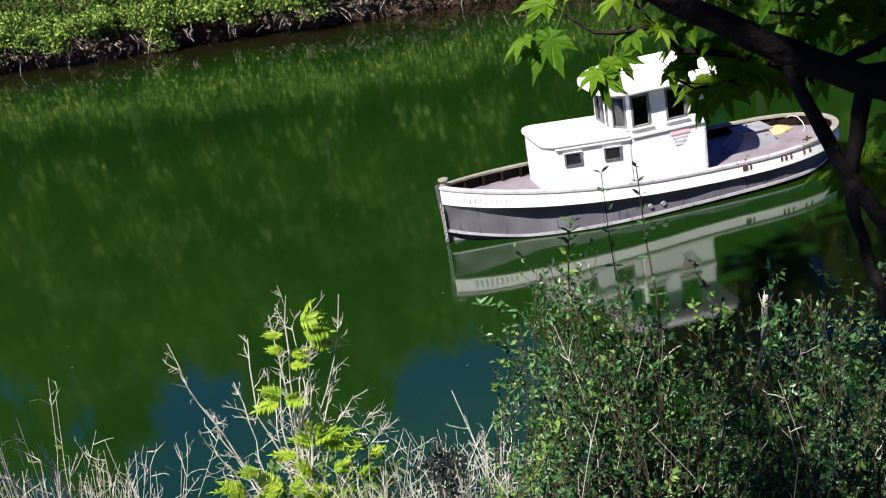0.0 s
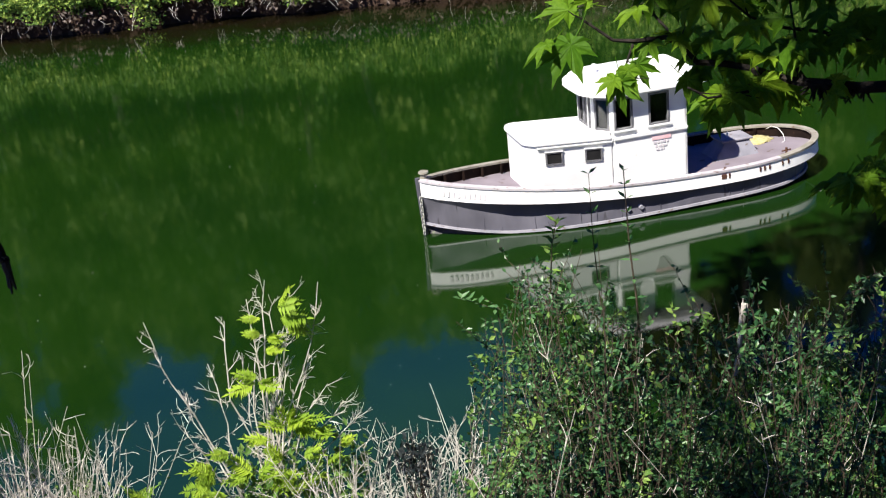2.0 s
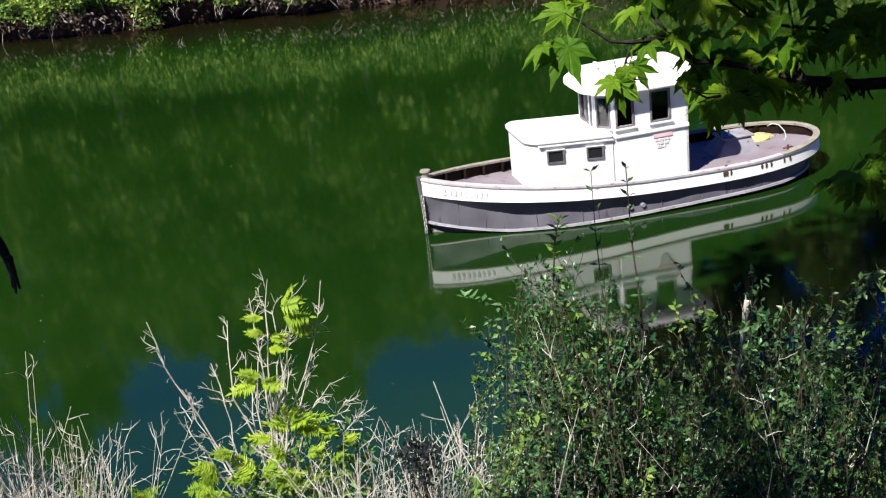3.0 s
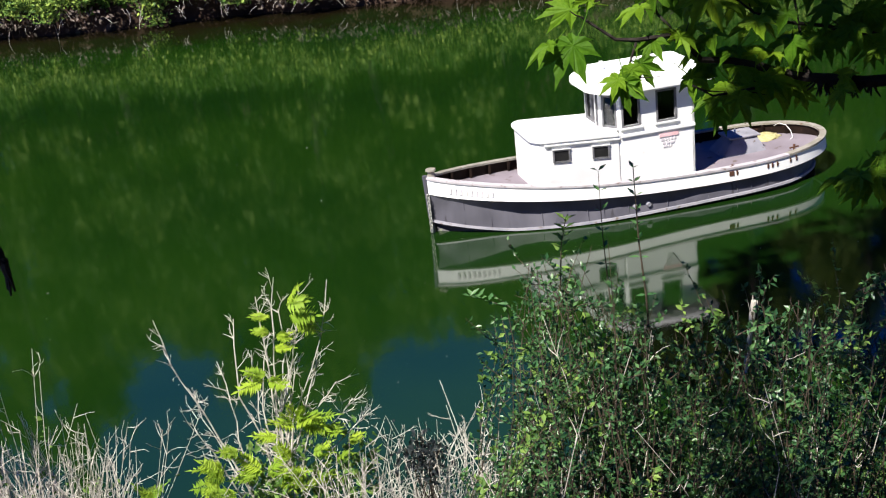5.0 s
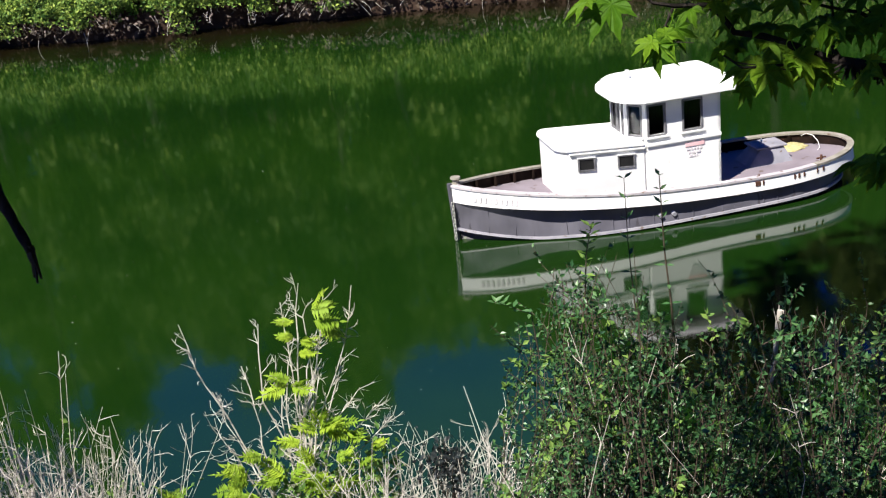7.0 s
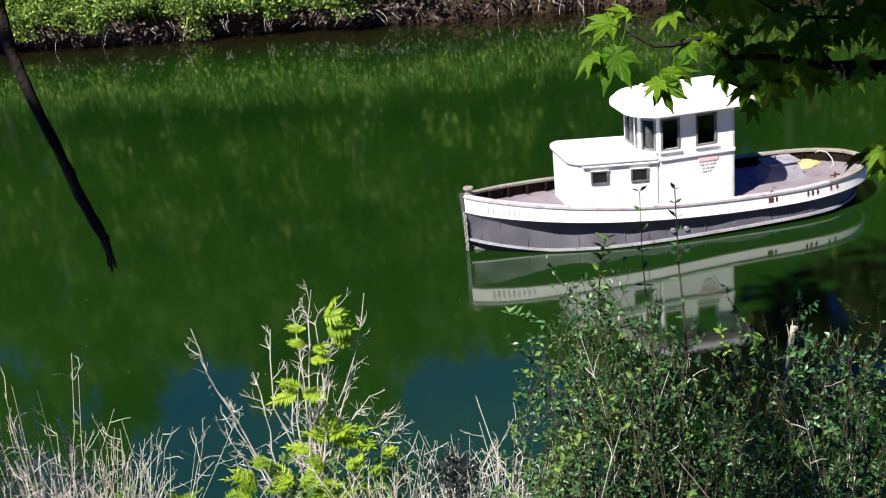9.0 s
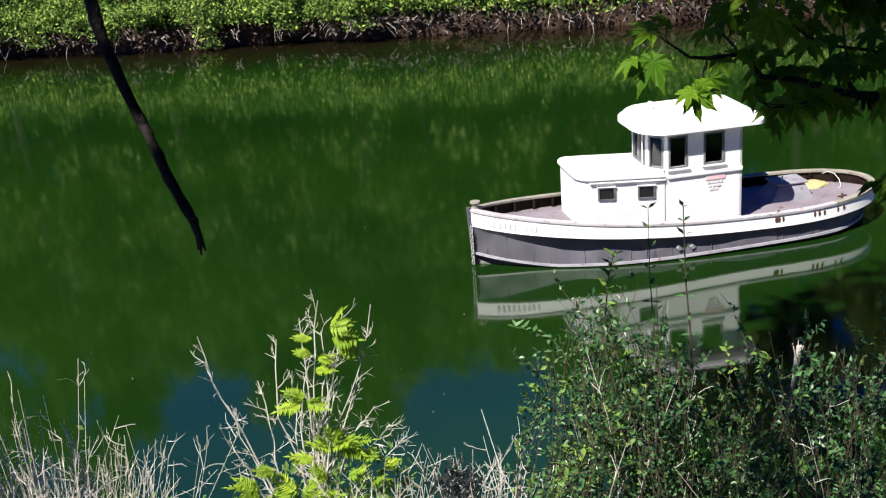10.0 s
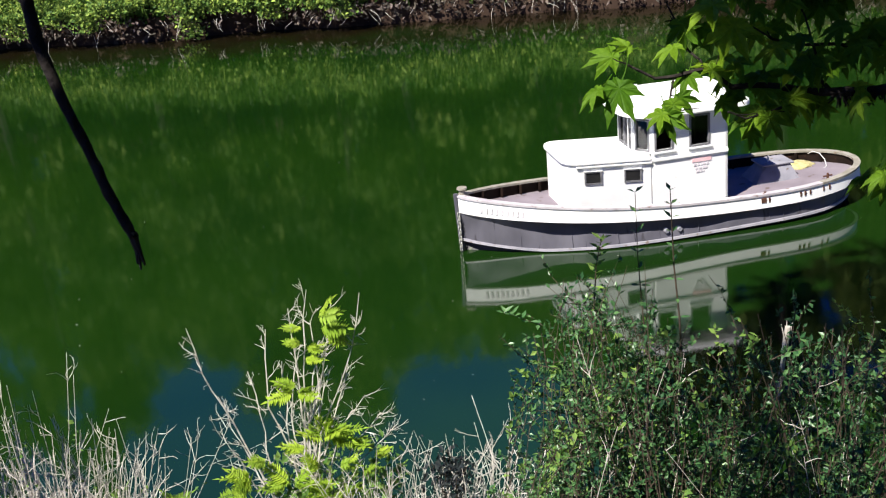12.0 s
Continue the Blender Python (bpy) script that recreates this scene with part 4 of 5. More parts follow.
make_shoot([(0.664, 5.900, 6.790), (0.723, 5.900, 7.215), (0.744, 5.900, 7.455), (0.778, 5.900, 7.604)], 14, 0.006, 3, "thin leafy shoot rising above the bushes", 0.075, YOUNGLEAF)
make_shoot([(0.435, 5.900, 6.819), (0.409, 5.900, 7.112), (0.269, 5.900, 7.183), (0.207, 5.900, 7.208)], 8, 0.004, 4, "thin leafy shoot rising above the bushes")
make_shoot([(2.055, 5.800, 6.369), (2.100, 5.800, 6.661), (2.190, 5.800, 6.992)], 5, 0.005, 6, "thin leafy shoot rising above the bushes", 0.05, YOUNGLEAF)
make_shoot([(2.387, 5.800, 6.402), (2.361, 5.800, 6.702), (2.386, 5.800, 6.914)], 12, 0.006, 7, "thin leafy shoot rising above the bushes", 0.07, YOUNGLEAF)
rnd = random.Random(64)
for k in range(9):
    x, y = rnd.uniform(0.3, 0.95), rnd.uniform(5.0, 5.5)
    h, dx = rnd.uniform(0.45, 0.85), rnd.uniform(-0.35, 0.3)
    z = 5.35 + rnd.uniform(0, 0.3)
    make_shoot([(x, y, z), (x + dx * 0.25, y, z + h * 0.45), (x + dx * 0.6, y, z + h * 0.8), (x + dx, y - 0.05, z + h)], 16, 0.0045, 70 + k, "arching pale green shoot among the bushes", 0.055, YOUNGLEAF)
# broken grey stub among the bushes
ob = twig_thing("dead_stub", "broken pale grey stub with splintered top", "stump")
bm = bmesh.new()
tube(bm, bent((1.792, 5.900, 6.498), (1.832, 5.900, 6.965), 0.01, 5, random.Random(1)), 0.022, 0.014, 7, 0.25, random.Random(2))
part("stub", bm, DEADWOOD, ob)
bm = bmesh.new()
for k, (x, y, z) in enumerate(((1.793, 5.900, 6.984), (1.858, 5.900, 6.987), (1.825, 5.900, 7.009))):
    tube(bm, [(1.826, 5.900, 6.828), (x, y, z)], 0.008, 0.002, 4)
part("splinters", bm, DEADWOOD, ob)

# dead leaves and grass on the slope
ob = twig_thing("slope_litter", "brown dead leaves and dry stalks on the slope", "leaf litter")
ob["kind"] = "stuff"
rnd = random.Random(77)


def on_slope(q):
    x, y = q.uniform(-6, 5), q.uniform(3.5, 10.5)
    return Vector((x, y, ground_z(x, y) + q.uniform(0, 0.08)))


scatter_leaves("litter", 6000, on_slope, 0.09, BANKGREY, ob, rnd)
scatter_leaves("weeds", 5000, lambda q: on_slope(q) + Vector((0, 0, q.uniform(0, 0.2))), 0.1, BUSHLEAF, ob, rnd)


# ---- overhanging maple ----
def maple_leaf_mesh(seed):
    """Palmate leaf with seven toothed lobes, stalk at the origin, tip along +y, about 1 long."""
    rnd = random.Random(seed)
    out = []
    lobes = ((0, 1.0), (44, 0.9), (88, 0.66), (132, 0.4))
    half_ = []
    for k, (a, r_) in enumerate(lobes):
        r_ *= rnd.uniform(0.92, 1.08)
        if k:
            half_ += [(a - 22, 0.34 + 0.1 * r_), (a - 13, 0.6 * r_ + 0.06), (a - 11, 0.7 * r_), (a - 6, 0.76 * r_)]
        half_ += [(a, r_), (a + 6, 0.76 * r_), (a + 11, 0.7 * r_), (a + 13, 0.6 * r_ + 0.06)]
    half_.append((165, 0.2))
    pts = [(a, r_) for a, r_ in half_] + [(-a, r_) for a, r_ in half_[::-1] if 0 < a < 180]
    bm = bmesh.new()
    cen = bm.verts.new((0, 0.1, 0))
    ring = []
    for a, r_ in pts:
        x, y = math.sin(radians(a)) * r_, math.cos(radians(a)) * r_
        fold = 0.08 * abs(math.sin(radians(a) * 4.1)) - 0.3 * r_ * r_
        ring.append(bm.verts.new((x, y + 0.1, fold + rnd.uniform(-0.02, 0.02))))
    for i in range(len(ring)):
        bm.faces.new((cen, ring[i], ring[(i + 1) % len(ring)]))
    tube(bm, [(0, 0.1, 0), (0, -0.3, 0.05), (0, -0.65, 0.2)], 0.018, 0.014, 4)
    return finish(bm, "leaf", MAPLE)


LEAVES = [maple_leaf_mesh(k) for k in range(4)]


def hang_leaf(parent, at, size, ang, facing, rnd):
    """A leaf in a branch's own space: x right, y up, z towards the viewer's side; ang turns its tip from +x."""
    o = new("leaf", LEAVES[rnd.randrange(4)])
    o.parent = parent
    d = Vector((math.cos(radians(ang)), math.sin(radians(ang)), rnd.uniform(-0.2, 0.5)))
    nrm = Vector((rnd.uniform(-0.75, -0.1), 1.0 - facing * 0.85, facing))
    o.matrix_basis = Matrix.Translation(at) @ aim(d, nrm) @ Matrix.Scale(size, 4)


def make_maple_branch():
    rnd = random.Random(3)
    ob = thing("maple_branch", pose(0, 0, 0), "overhanging maple branch with lobed green leaves, swaying", "branch")
    runs = ((((0.3743, 0.0579, 0.1), (0.2457, 0.0322, 0.05), (0.1415, 0.0206, 0), (0.0772, 0.0167, 0), (0.0013, 0.0244, 0), (-0.0605, 0.0296, 0), (-0.1132, 0.0412, 0), (-0.1518, 0.0527, 0), (-0.2200, 0.0682, 0), (-0.2881, 0.0707, 0), (-0.3190, 0.0990, 0.02), (-0.3640, 0.1209, 0.03), (-0.4361, 0.1093, 0.04), (-0.4862, 0.1093, 0.05), (-0.5544, 0.1518, 0.06)), 0.017, 0.003),
            (((-0.1132, 0.0386, 0), (-0.1595, 0.0064, 0.02), (-0.2174, -0.0064, 0.03), (-0.2727, -0.0154, 0.04), (-0.3190, 0.0064, 0.05)), 0.005, 0.002),
            (((-0.3640, 0.1209, 0.03), (-0.3563, 0.1441, 0), (-0.3795, 0.1814, -0.03), (-0.3975, 0.2637, -0.05), (-0.4168, 0.3280, -0.06)), 0.005, 0.002),
            (((0.3100, 0.1865, -0.05), (0.1415, 0.1441, -0.05), (0.0540, 0.1286, -0.05), (0.0167, 0.1518, -0.05), (-0.0759, 0.1608, -0.05), (-0.1531, 0.1865, -0.06), (-0.2303, 0.2508, -0.06)), 0.008, 0.002),
            (((-0.0450, 0.0347, 0), (-0.0605, 0.0759, -0.03), (-0.0502, 0.1351, -0.05), (-0.0630, 0.2380, -0.06), (-0.1016, 0.3537, -0.08)), 0.006, 0.002),
            (((0.3100, 0.2894, -0.1), (0.1814, 0.3023, -0.1), (0.0527, 0.2894, -0.1), (-0.0759, 0.3280, -0.1), (-0.2045, 0.3537, -0.1), (-0.3074, 0.3409, -0.1)), 0.007, 0.002),
            (((0.3743, -0.2122, 0.05), (0.2457, -0.1737, 0.05), (0.1556, -0.1608, 0.05), (0.0913, -0.1865, 0.05), (0.0527, -0.2251, 0.05)), 0.006, 0.002),
            (((-0.4399, 0.1029, 0.04), (-0.4554, 0.0579, 0.05), (-0.4682, 0.0193, 0.06)), 0.003, 0.0015))
    for pts, r0, r1 in runs:
        bm = bmesh.new()
        tube(bm, pts, r0, r1, 6, 0.12, rnd)
        for _ in range(3):
            i = rnd.randrange(1, len(pts))
            p = Vector(pts[i])
            tube(bm, bent(p, p + Vector((rnd.uniform(-0.08, 0.08), rnd.uniform(-0.04, 0.05), rnd.uniform(-0.06, 0.06))), 0.02, 3, rnd), 0.0028, 0.0012, 4)
        part("twig", bm, BARK, ob)
    # mossy fringe under the main twig
    bm = bmesh.new()
    for _ in range(46):
        a, c = Vector((0.1042, 0.0167, 0)), Vector((-0.0373, 0.0244, 0))
        p = a.lerp(c, rnd.random())
        tube(bm, bent(p, p + Vector((rnd.uniform(-0.02, 0.02), -rnd.uniform(0.012, 0.04), rnd.uniform(-0.02, 0.02))), 0.008, 2, rnd), 0.004, 0.002, 4)
    part("moss", bm, BARK, ob, "dark lichen fringe on the twig")
    # leaves: place, length, direction of the tip, and how squarely it faces the viewer
    for (x, y, z), s, a, f in (((-0.2753, 0.2225, 0.06), 0.11, 242, 0.75), ((-0.3139, 0.2740, 0.05), 0.11, 205, 0.6), ((-0.5750, 0.1762, 0.05), 0.09, 190, 0.6), ((-0.5750, 0.1029, 0.07), 0.115, 245, 0.8), ((-0.5390, 0.1929, 0.05), 0.06, 150, 0.5), ((-0.6290, 0.0965, 0.08), 0.07, 205, 0.4), ((-0.4515, 0.0450, 0.07), 0.08, 235, 0.7), ((-0.4747, 0.0193, 0.08), 0.075, 280, 0.8), ((-0.4335, 0.0605, 0.06), 0.06, 300, 0.5), ((-0.4811, 0.0193, 0.08), 0.06, 215, 0.6), ((-0.3434, 0.2315, 0), 0.075, 265, 0.8), ((-0.4232, 0.1865, 0.03), 0.07, 215, 0.6), ((-0.3846, 0.2508, 0), 0.09, 250, 0.7), ((-0.2817, 0.2122, 0), 0.085, 330, 0.4), ((-0.2045, 0.0939, 0), 0.1, 200, 0.35), ((-0.2238, 0.0579, 0), 0.1, 350, 0.3), ((-0.1595, 0.1608, 0), 0.11, 215, 0.5), ((-0.0888, 0.1737, 0), 0.1, 200, 0.5), ((-0.0759, 0.1158, 0), 0.11, 225, 0.6), ((-0.0244, 0.1222, 0), 0.1, 320, 0.5), ((-0.2367, 0.0064, 0.03), 0.085, 220, 0.6), ((-0.1788, 0.0193, 0.02), 0.1, 250, 0.7), ((-0.1466, 0.0322, 0.02), 0.1, 290, 0.7), ((-0.1209, 0.0836, 0), 0.11, 180, 0.4), ((0.0141, 0.1929, 0), 0.1, 220, 0.5), ((0.0785, 0.1865, 0), 0.1, 300, 0.5), ((0.1106, 0.0965, 0), 0.085, 215, 0.4), ((0.1685, 0.1093, 0), 0.1, 200, 0.5), ((0.1428, 0.1865, 0), 0.1, 260, 0.5), ((0.1402, -0.0900, 0.05), 0.075, 240, 0.6), ((0.1042, -0.1544, 0.05), 0.09, 215, 0.6), ((0.0720, -0.1994, 0.05), 0.09, 250, 0.7), ((0.1299, -0.1994, 0.05), 0.1, 280, 0.7), ((0.0527, -0.2315, 0.05), 0.07, 200, 0.5), ((0.1685, -0.2380, 0.05), 0.1, 250, 0.5), ((-0.2881, 0.1479, 0), 0.08, 200, 0.4), ((-0.2560, 0.1351, 0), 0.09, 230, 0.4), ((-0.3267, 0.1158, 0.02), 0.07, 150, 0.4), ((-0.3975, 0.1158, 0.03), 0.07, 240, 0.5)):
        hang_leaf(ob, (x, y, z), s * (0.95 if x < -0.25 else 0.8), a + rnd.uniform(-12, 12), f, rnd)
    for pts, n_ in ((runs[0][0][1:11], 16), (runs[1][0], 3), (runs[3][0], 16), (runs[4][0], 8), (runs[5][0], 22), (runs[6][0], 10)):
        for k in range(n_):
            i = rnd.randrange(len(pts) - 1)
            p = Vector(pts[i]).lerp(Vector(pts[i + 1]), rnd.random())
            hang_leaf(ob, p + Vector((rnd.uniform(-0.05, 0.05), rnd.uniform(-0.03, 0.05), rnd.uniform(-0.12, 0.06))), rnd.uniform(0.05, 0.085), rnd.choice((rnd.uniform(190, 250), rnd.uniform(250, 340))), rnd.uniform(0.1, 0.5), rnd)
    for k in range(20):
        x, y = rnd.uniform(-0.22, 0.34), rnd.uniform(0.27, 0.48)
        hang_leaf(ob, (x, y, rnd.uniform(-0.2, 0.05)), 0.75 * rnd.uniform(0.08, 0.125), rnd.choice((rnd.uniform(190, 260), rnd.uniform(280, 340))), rnd.uniform(0.25, 0.8), rnd)
    return ob


def make_maple_limb():
    rnd = random.Random(8)
    ob = thing("maple_limb", pose(0, 0, 0), "thick dark maple limb with two hanging side branches", "branch")
    for pts, r0, r1 in ((((-0.2263, 0.1076, 0), (-0.1892, 0.0891, 0), (-0.1373, 0.0631, 0), (-0.0631, 0.0297, 0), (0.0000, 0.0015, 0), (0.0631, -0.0237, 0), (0.1358, -0.0482, 0), (0.2189, -0.0742, 0), (0.3822, -0.1113, 0)), 0.0155, 0.021),
                        (((0.0000, -0.0015, 0), (0.0186, -0.0445, 0), (0.0408, -0.0853, 0), (0.0705, -0.1410, 0), (0.1076, -0.1929, 0), (0.1596, -0.2523, 0), (0.2338, -0.3488, 0)), 0.0082, 0.012),
                        (((0.1076, -0.0519, 0), (0.1002, -0.0965, 0), (0.0891, -0.1558, 0), (0.0928, -0.2078, 0), (0.1113, -0.2672, 0), (0.1358, -0.3339, 0), (0.1596, -0.3933, 0)), 0.012, 0.006),
                        (((0.0705, -0.0186, 0), (0.1002, -0.0037, 0), (0.1358, 0.0163, 0), (0.1892, 0.0371, 0)), 0.008, 0.008)):
        bm = bmesh.new()
        fine = []
        for a, c in zip(pts, pts[1:]):
            for i in range(3):
                fine.append(Vector(a).lerp(Vector(c), i / 3) + rand_dir(rnd) * 0.0015)
        fine.append(Vector(pts[-1]))
        tube(bm, fine, r0, r1, 9, 0.07, rnd)
        part("limb" if r0 > 0.015 else "side_branch", bm, BARK, ob, smooth=True)
    return ob


def make_hanging_stick():
    rnd = random.Random(12)
    ob = thing("hanging_stick", pose(0, 0, 0), "dark dead stick hanging down, with a broken tip", "stick")
    bm = bmesh.new()
    pts = [(-0.3592, 0.8272, 0), (-0.2993, 0.6531, 0), (-0.2231, 0.5116, 0), (-0.2068, 0.4463, 0), (-0.1905, 0.4027, 0), (-0.1524, 0.3156, 0), (-0.1088, 0.2340, 0), (-0.0653, 0.1415, 0), (-0.0272, 0.0762, 0), (-0.0163, 0.0566, 0)]
    fine = []
    for a, c in zip(pts, pts[1:]):
        for i in range(4):
            fine.append(Vector(a).lerp(Vector(c), i / 4) + rand_dir(rnd) * 0.0008)
    fine.append(Vector(pts[-1]))
    tube(bm, fine, 0.0138, 0.0092, 8, 0.12, rnd)
    part("stick", bm, BARK, ob, smooth=True)
    bm = bmesh.new()
    tube(bm, [(-0.0196, 0.0675, 0), (-0.0152, 0.0490, 0), (-0.0087, 0.0327, 0)], 0.0088, 0.0072, 7, 0.15, rnd)
    for e in ((-0.0033, -0.0044, 0), (0.0044, 0.0044, 0), (-0.0098, 0.0065, 0)):
        tube(bm, bent((-0.0109, 0.0414, 0), e, 0.002, 3, rnd), 0.006, 0.002, 5)
    part("broken_tip", bm, BROWNTWIG, ob, "splintered brown end of the stick")
    return ob


def make_maple_tree():
    """The unseen tree that the branches hang from; its crown is shaped to shade the bushes."""
    rnd = random.Random(15)
    gz = ground_z(3.4, -0.5)
    ob = thing("maple_tree", pose(3.4, -0.5, gz - 0.1), "unseen maple, its leafy crown over the slope shaped to give shade", "tree")
    bm = bmesh.new()
    trunk = bent((0, 0, 0), (-0.8, 0.6, 5.2), 0.3, 7, rnd)
    tube(bm, trunk, 0.24, 0.12, 10, 0.06, rnd)
    part("trunk", bm, BARK, ob)
    for k in range(7):
        bm = bmesh.new()
        base = trunk[4 + k % 4]
        tip = Vector((-3.4 + rnd.uniform(-3.4, 1.0), 0.5 + rnd.uniform(0.2, 5.2), 12.4 - gz))
        tube(bm, bent(base, tip, 0.4, 6, rnd), 0.07, 0.015, 6)
        part("bough", bm, BARK, ob)
    verts, faces = [], []
    k = 0
    while k < 32000:
        x, y = rnd.uniform(-4.8, 4.5), rnd.uniform(-3.5, 5.8)
        z = 12.3 + rnd.uniform(0, 0.9)
        px, py = x, y
        x, y = x + 1.7 - 0.49 * (z - 12.75), y + 0.05 - 0.53 * (z - 12.75)
        # gap left in the unseen crown so sun reaches the branch's left leaves
        if ((px + 3.15) / 0.42) ** 2 + ((py - 0.57) / 0.55) ** 2 < 1:
            continue
        edge = -4.7 if py < 1.5 else -3.5 + 0.5 * noise.noise((y * 1.3, 2, 2))
        if px < edge:
            continue
        if noise.noise((px * 1.9, py * 1.9, 7.7)) > (0.7 if py < 1.4 else -0.1):
            k += 1
            if rnd.random() < 0.96:
                continue
        s_ = rnd.uniform(0.1, 0.17)
        leaf_fan(verts, faces, Vector((x - 3.4, y + 0.5, z - gz + 0.1)), rand_dir(rnd, -0.1), rand_dir(rnd, 1.2), s_, s_ * 0.85)
        k += 1
    # extra unseen leaves added to keep sky light ahead off the branch
    for _ in range(7000):
        x, y, z = rnd.uniform(1.8, 6.6), rnd.uniform(3.6, 7.0), rnd.uniform(10.4, 12.4)
        s_ = rnd.uniform(0.12, 0.2)
        leaf_fan(verts, faces, Vector((x - 3.4, y + 0.5, z - gz + 0.1)), rand_dir(rnd, -0.1), rand_dir(rnd, 0.3), s_, s_ * 0.85)
    # extra unseen leaves added sunward to shade the branch's right part
    for _ in range(700):
        x, y, z = rnd.uniform(0.36, 1.6), rnd.uniform(1.3, 2.5), rnd.uniform(10.2, 10.7)
        s_ = rnd.uniform(0.1, 0.16)
        leaf_fan(verts, faces, Vector((x - 3.4, y + 0.5, z - gz + 0.1)), rand_dir(rnd, -0.1), rand_dir(rnd, 1.2), s_, s_ * 0.85)
    leaves_mesh("crown", verts, faces, CANOPY_AND_SHADED, ob, kind="stuff")


make_maple_tree()
branch, limb, stick = make_maple_branch(), make_maple_limb(), make_hanging_stick()

# floating bits on the river
rnd = random.Random(9)
verts, faces = [], []
for _ in range(80):
    c = Vector((rnd.uniform(-9, 12), rnd.uniform(15, 34), 0.006))
    s_ = rnd.uniform(0.008, 0.022)
    a = rnd.uniform(0, 6.28)
    leaf_fan(verts, faces, c, Vector((math.cos(a), math.sin(a), 0)), Vector((0, 0, 1)), s_ * 2, s_)
leaves_mesh("floating_bits", verts, faces, SPECK, None, "tiny pale petals floating on the river", "stuff")["category"] = "petals"


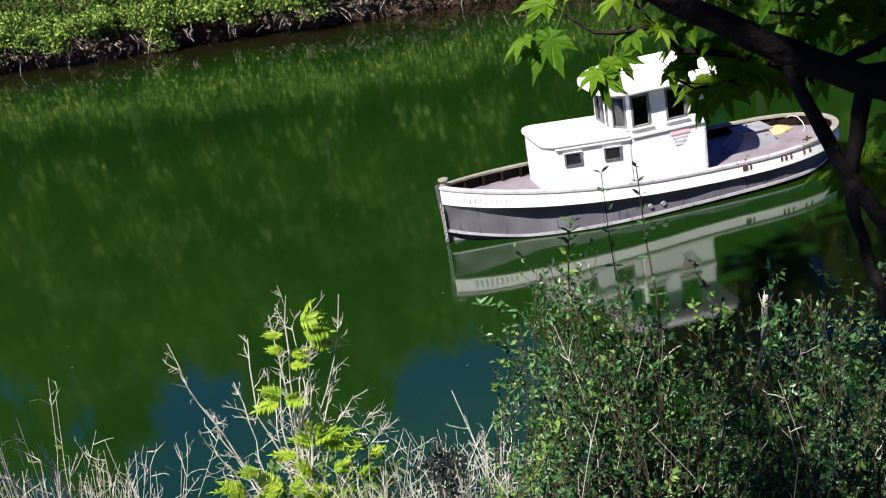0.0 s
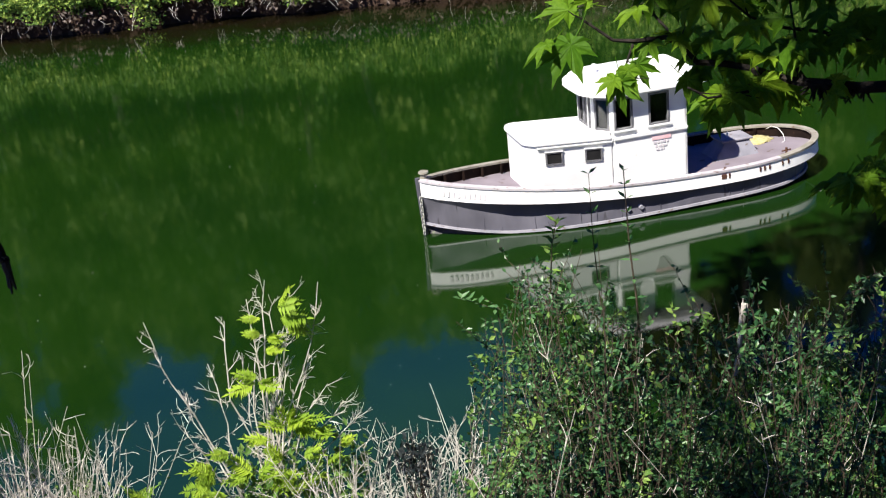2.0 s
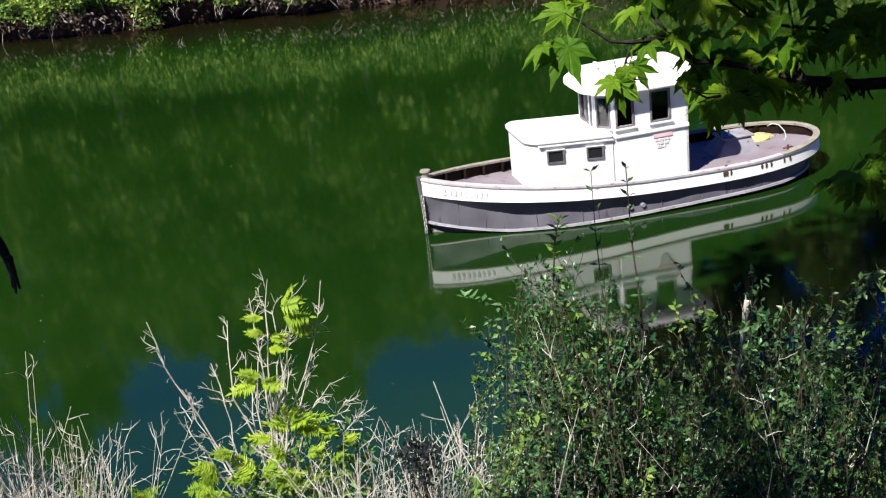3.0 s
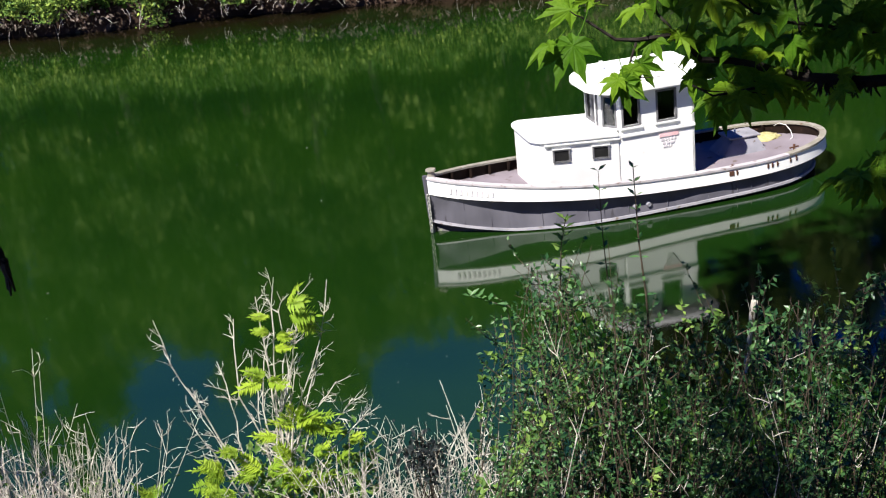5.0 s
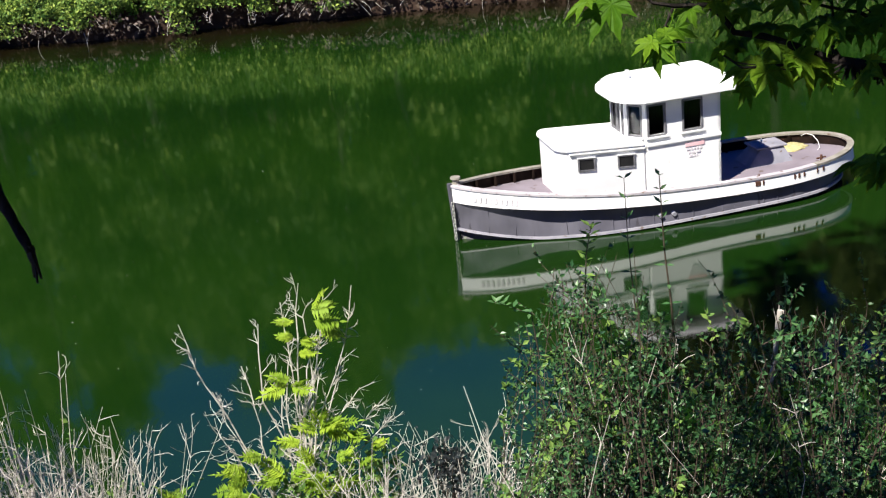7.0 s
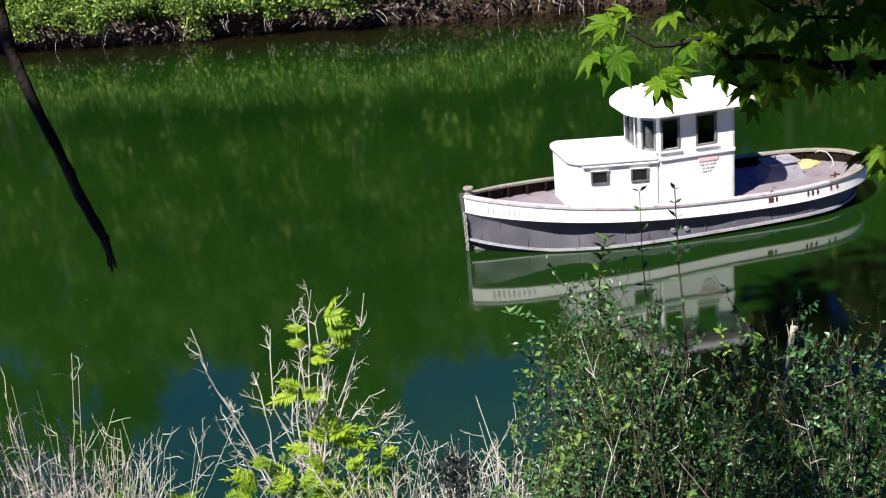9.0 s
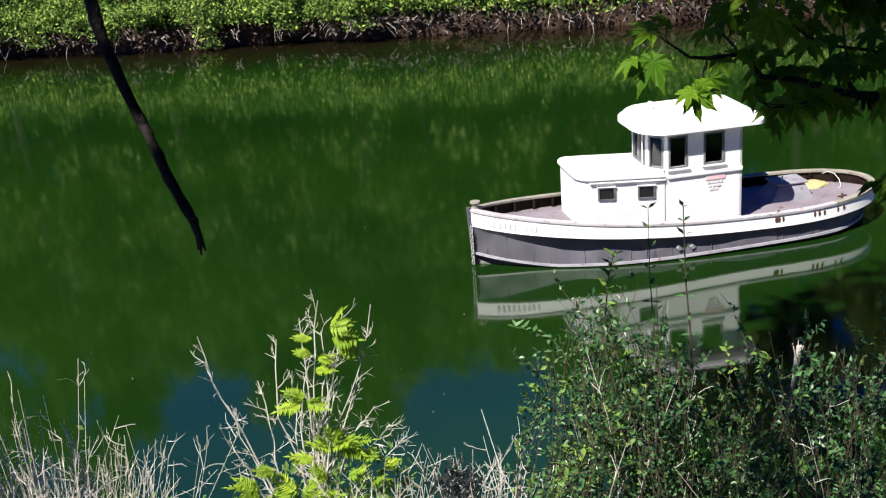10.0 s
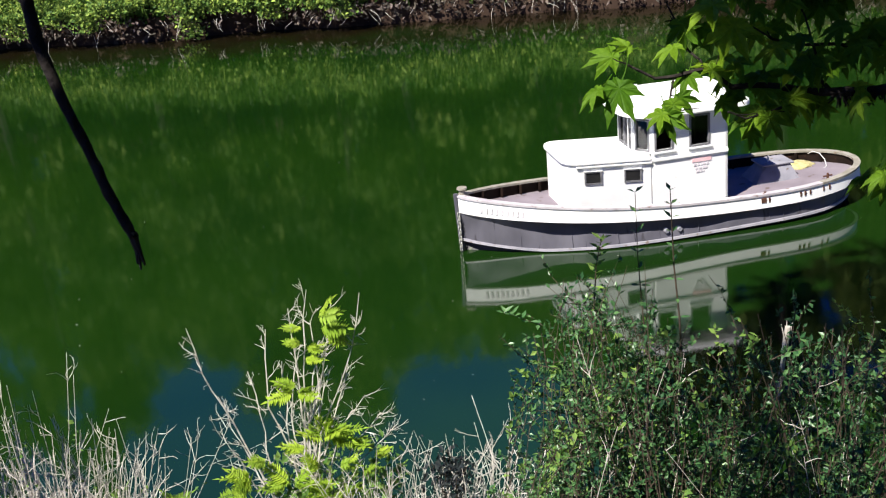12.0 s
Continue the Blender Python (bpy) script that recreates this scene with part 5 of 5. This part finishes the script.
# ---- what moves: branches sway in the wind ----
def motions():
    sway = [
        (0, 0.9337, 2.4430, 9.1851, 68.31, 7.33, -2.70),
        (0.5, 0.9370, 2.4534, 9.1827, 68.16, 6.94, -2.94),
        (1, 0.9588, 2.4985, 9.1673, 68.06, 6.21, -3.20),
        (1.5, 0.9603, 2.4782, 9.1677, 67.84, 6.31, -3.68),
        (2, 0.9675, 2.4870, 9.1679, 67.83, 6.36, -3.71),
        (2.5, 0.9646, 2.5013, 9.1628, 67.80, 5.89, -3.48),
        (3, 0.9516, 2.4650, 9.1728, 67.81, 5.64, -3.33),
        (5, 0.9388, 2.4556, 9.1824, 67.80, 5.31, -2.91),
        (5.5, 0.9339, 2.4537, 9.1505, 68.00, 4.65, -2.52),
        (6, 0.9408, 2.4534, 9.1446, 68.43, 1.74, -1.19),
        (6.5, 0.9616, 2.5247, 9.1691, 68.38, 6.00, -2.37),
        (7, 0.9615, 2.5375, 9.2095, 68.04, 10.72, -3.81),
        (7.2, 0.9690, 2.5717, 9.2169, 67.99, 11.99, -4.27),
        (8.8, 0.9981, 2.8270, 9.1607, 68.92, -2.61, 1.94),
        (9, 0.9691, 2.7434, 9.2039, 69.00, -0.05, 1.00),
        (9.2, 0.9648, 2.7419, 9.2153, 69.18, 3.63, -0.41),
        (9.5, 1.0072, 2.8072, 9.2076, 69.43, 6.54, -1.50),
        (10, 1.0355, 2.8506, 9.1501, 69.62, 4.95, -0.64),
        (10.5, 1.0111, 2.8144, 9.1218, 69.39, -1.65, 1.11),
        (11, 1.0145, 2.8734, 9.0967, 69.12, -4.60, 1.97),
        (11.5, 1.0097, 2.8638, 9.1060, 69.13, -4.04, 2.08),
        (12, 0.9783, 2.7556, 9.1381, 68.97, -1.62, 1.23),
    ]
    walk(branch, [(t, pose(*p)) for t, *p in sway])
    swing = [
        (0, 0.5572, 1.4940, 9.5086, 68.22, 8.96, -3.36),
        (0.1, 0.5873, 1.4910, 9.5087, 68.20, 8.71, -3.34),
        (0.2, 0.6147, 1.4888, 9.5109, 68.18, 8.46, -3.32),
        (0.3, 0.6377, 1.4868, 9.5140, 68.16, 8.21, -3.30),
        (0.4, 0.6645, 1.4849, 9.5175, 68.14, 7.96, -3.28),
        (0.5, 0.6905, 1.4831, 9.5214, 68.12, 7.71, -3.26),
        (0.7, 0.7418, 1.4797, 9.5250, 68.08, 7.40, -3.35),
        (1, 0.7999, 1.4742, 9.5307, 68.03, 6.94, -3.50),
        (1.5, 0.8476, 1.4634, 9.5389, 67.85, 6.13, -3.60),
        (2, 0.8766, 1.4709, 9.5450, 67.86, 5.82, -3.49),
        (3, 0.8820, 1.4615, 9.5404, 67.79, 6.07, -3.50),
        (12, 0.8820, 1.4615, 9.5404, 67.79, 6.07, -3.50),
    ]
    walk(limb, [(t, pose(*p)) for t, *p in swing])
    dangle = [
        (0, -0.8635, 2.0897, 9.1234, 68.22, 8.96, -3.36),
        (0.5, -0.8482, 2.0769, 9.1084, 68.12, 7.71, -3.26),
        (1, -0.8096, 2.0756, 9.0998, 68.03, 6.94, -3.50),
        (1.5, -0.7850, 2.0682, 9.0884, 67.85, 6.13, -3.60),
        (2, -0.7661, 2.0724, 9.0856, 67.86, 5.82, -3.49),
        (2.5, -0.7598, 2.0704, 9.0841, 67.80, 5.89, -3.48),
        (3, -0.7696, 2.0637, 9.0894, 67.79, 6.07, -3.50),
        (5, -0.7989, 2.0622, 9.0849, 67.77, 6.03, -3.21),
        (5.5, -0.7999, 2.0678, 9.0878, 67.94, 6.05, -3.09),
        (6, -0.7737, 2.0622, 9.1081, 68.33, 5.86, -2.82),
        (6.5, -0.7801, 2.0533, 9.1099, 68.38, 5.95, -2.35),
        (7, -0.7965, 2.0510, 9.1127, 68.32, 6.01, -1.90),
        (7.2, -0.7935, 2.0505, 9.1195, 68.38, 5.92, -1.81),
        (8.8, -0.7443, 2.0312, 9.1321, 68.85, 5.23, -1.09),
        (9, -0.6938, 2.0301, 9.1350, 68.91, 5.14, -0.99),
        (9.5, -0.5713, 2.0246, 9.1619, 69.51, 4.25, -0.64),
        (10, -0.5458, 2.0180, 9.1730, 69.64, 4.18, -0.35),
        (10.5, -0.6300, 2.0285, 9.1539, 69.32, 4.91, -1.36),
        (11, -0.6716, 2.0292, 9.1381, 69.10, 5.15, -1.75),
        (11.5, -0.6584, 2.0237, 9.1442, 69.10, 5.03, -1.38),
        (12, -0.6425, 2.0196, 9.1371, 68.89, 4.94, -1.30),
    ]
    walk(stick, [(t, pose(*p)) for t, *p in dangle])


motions()
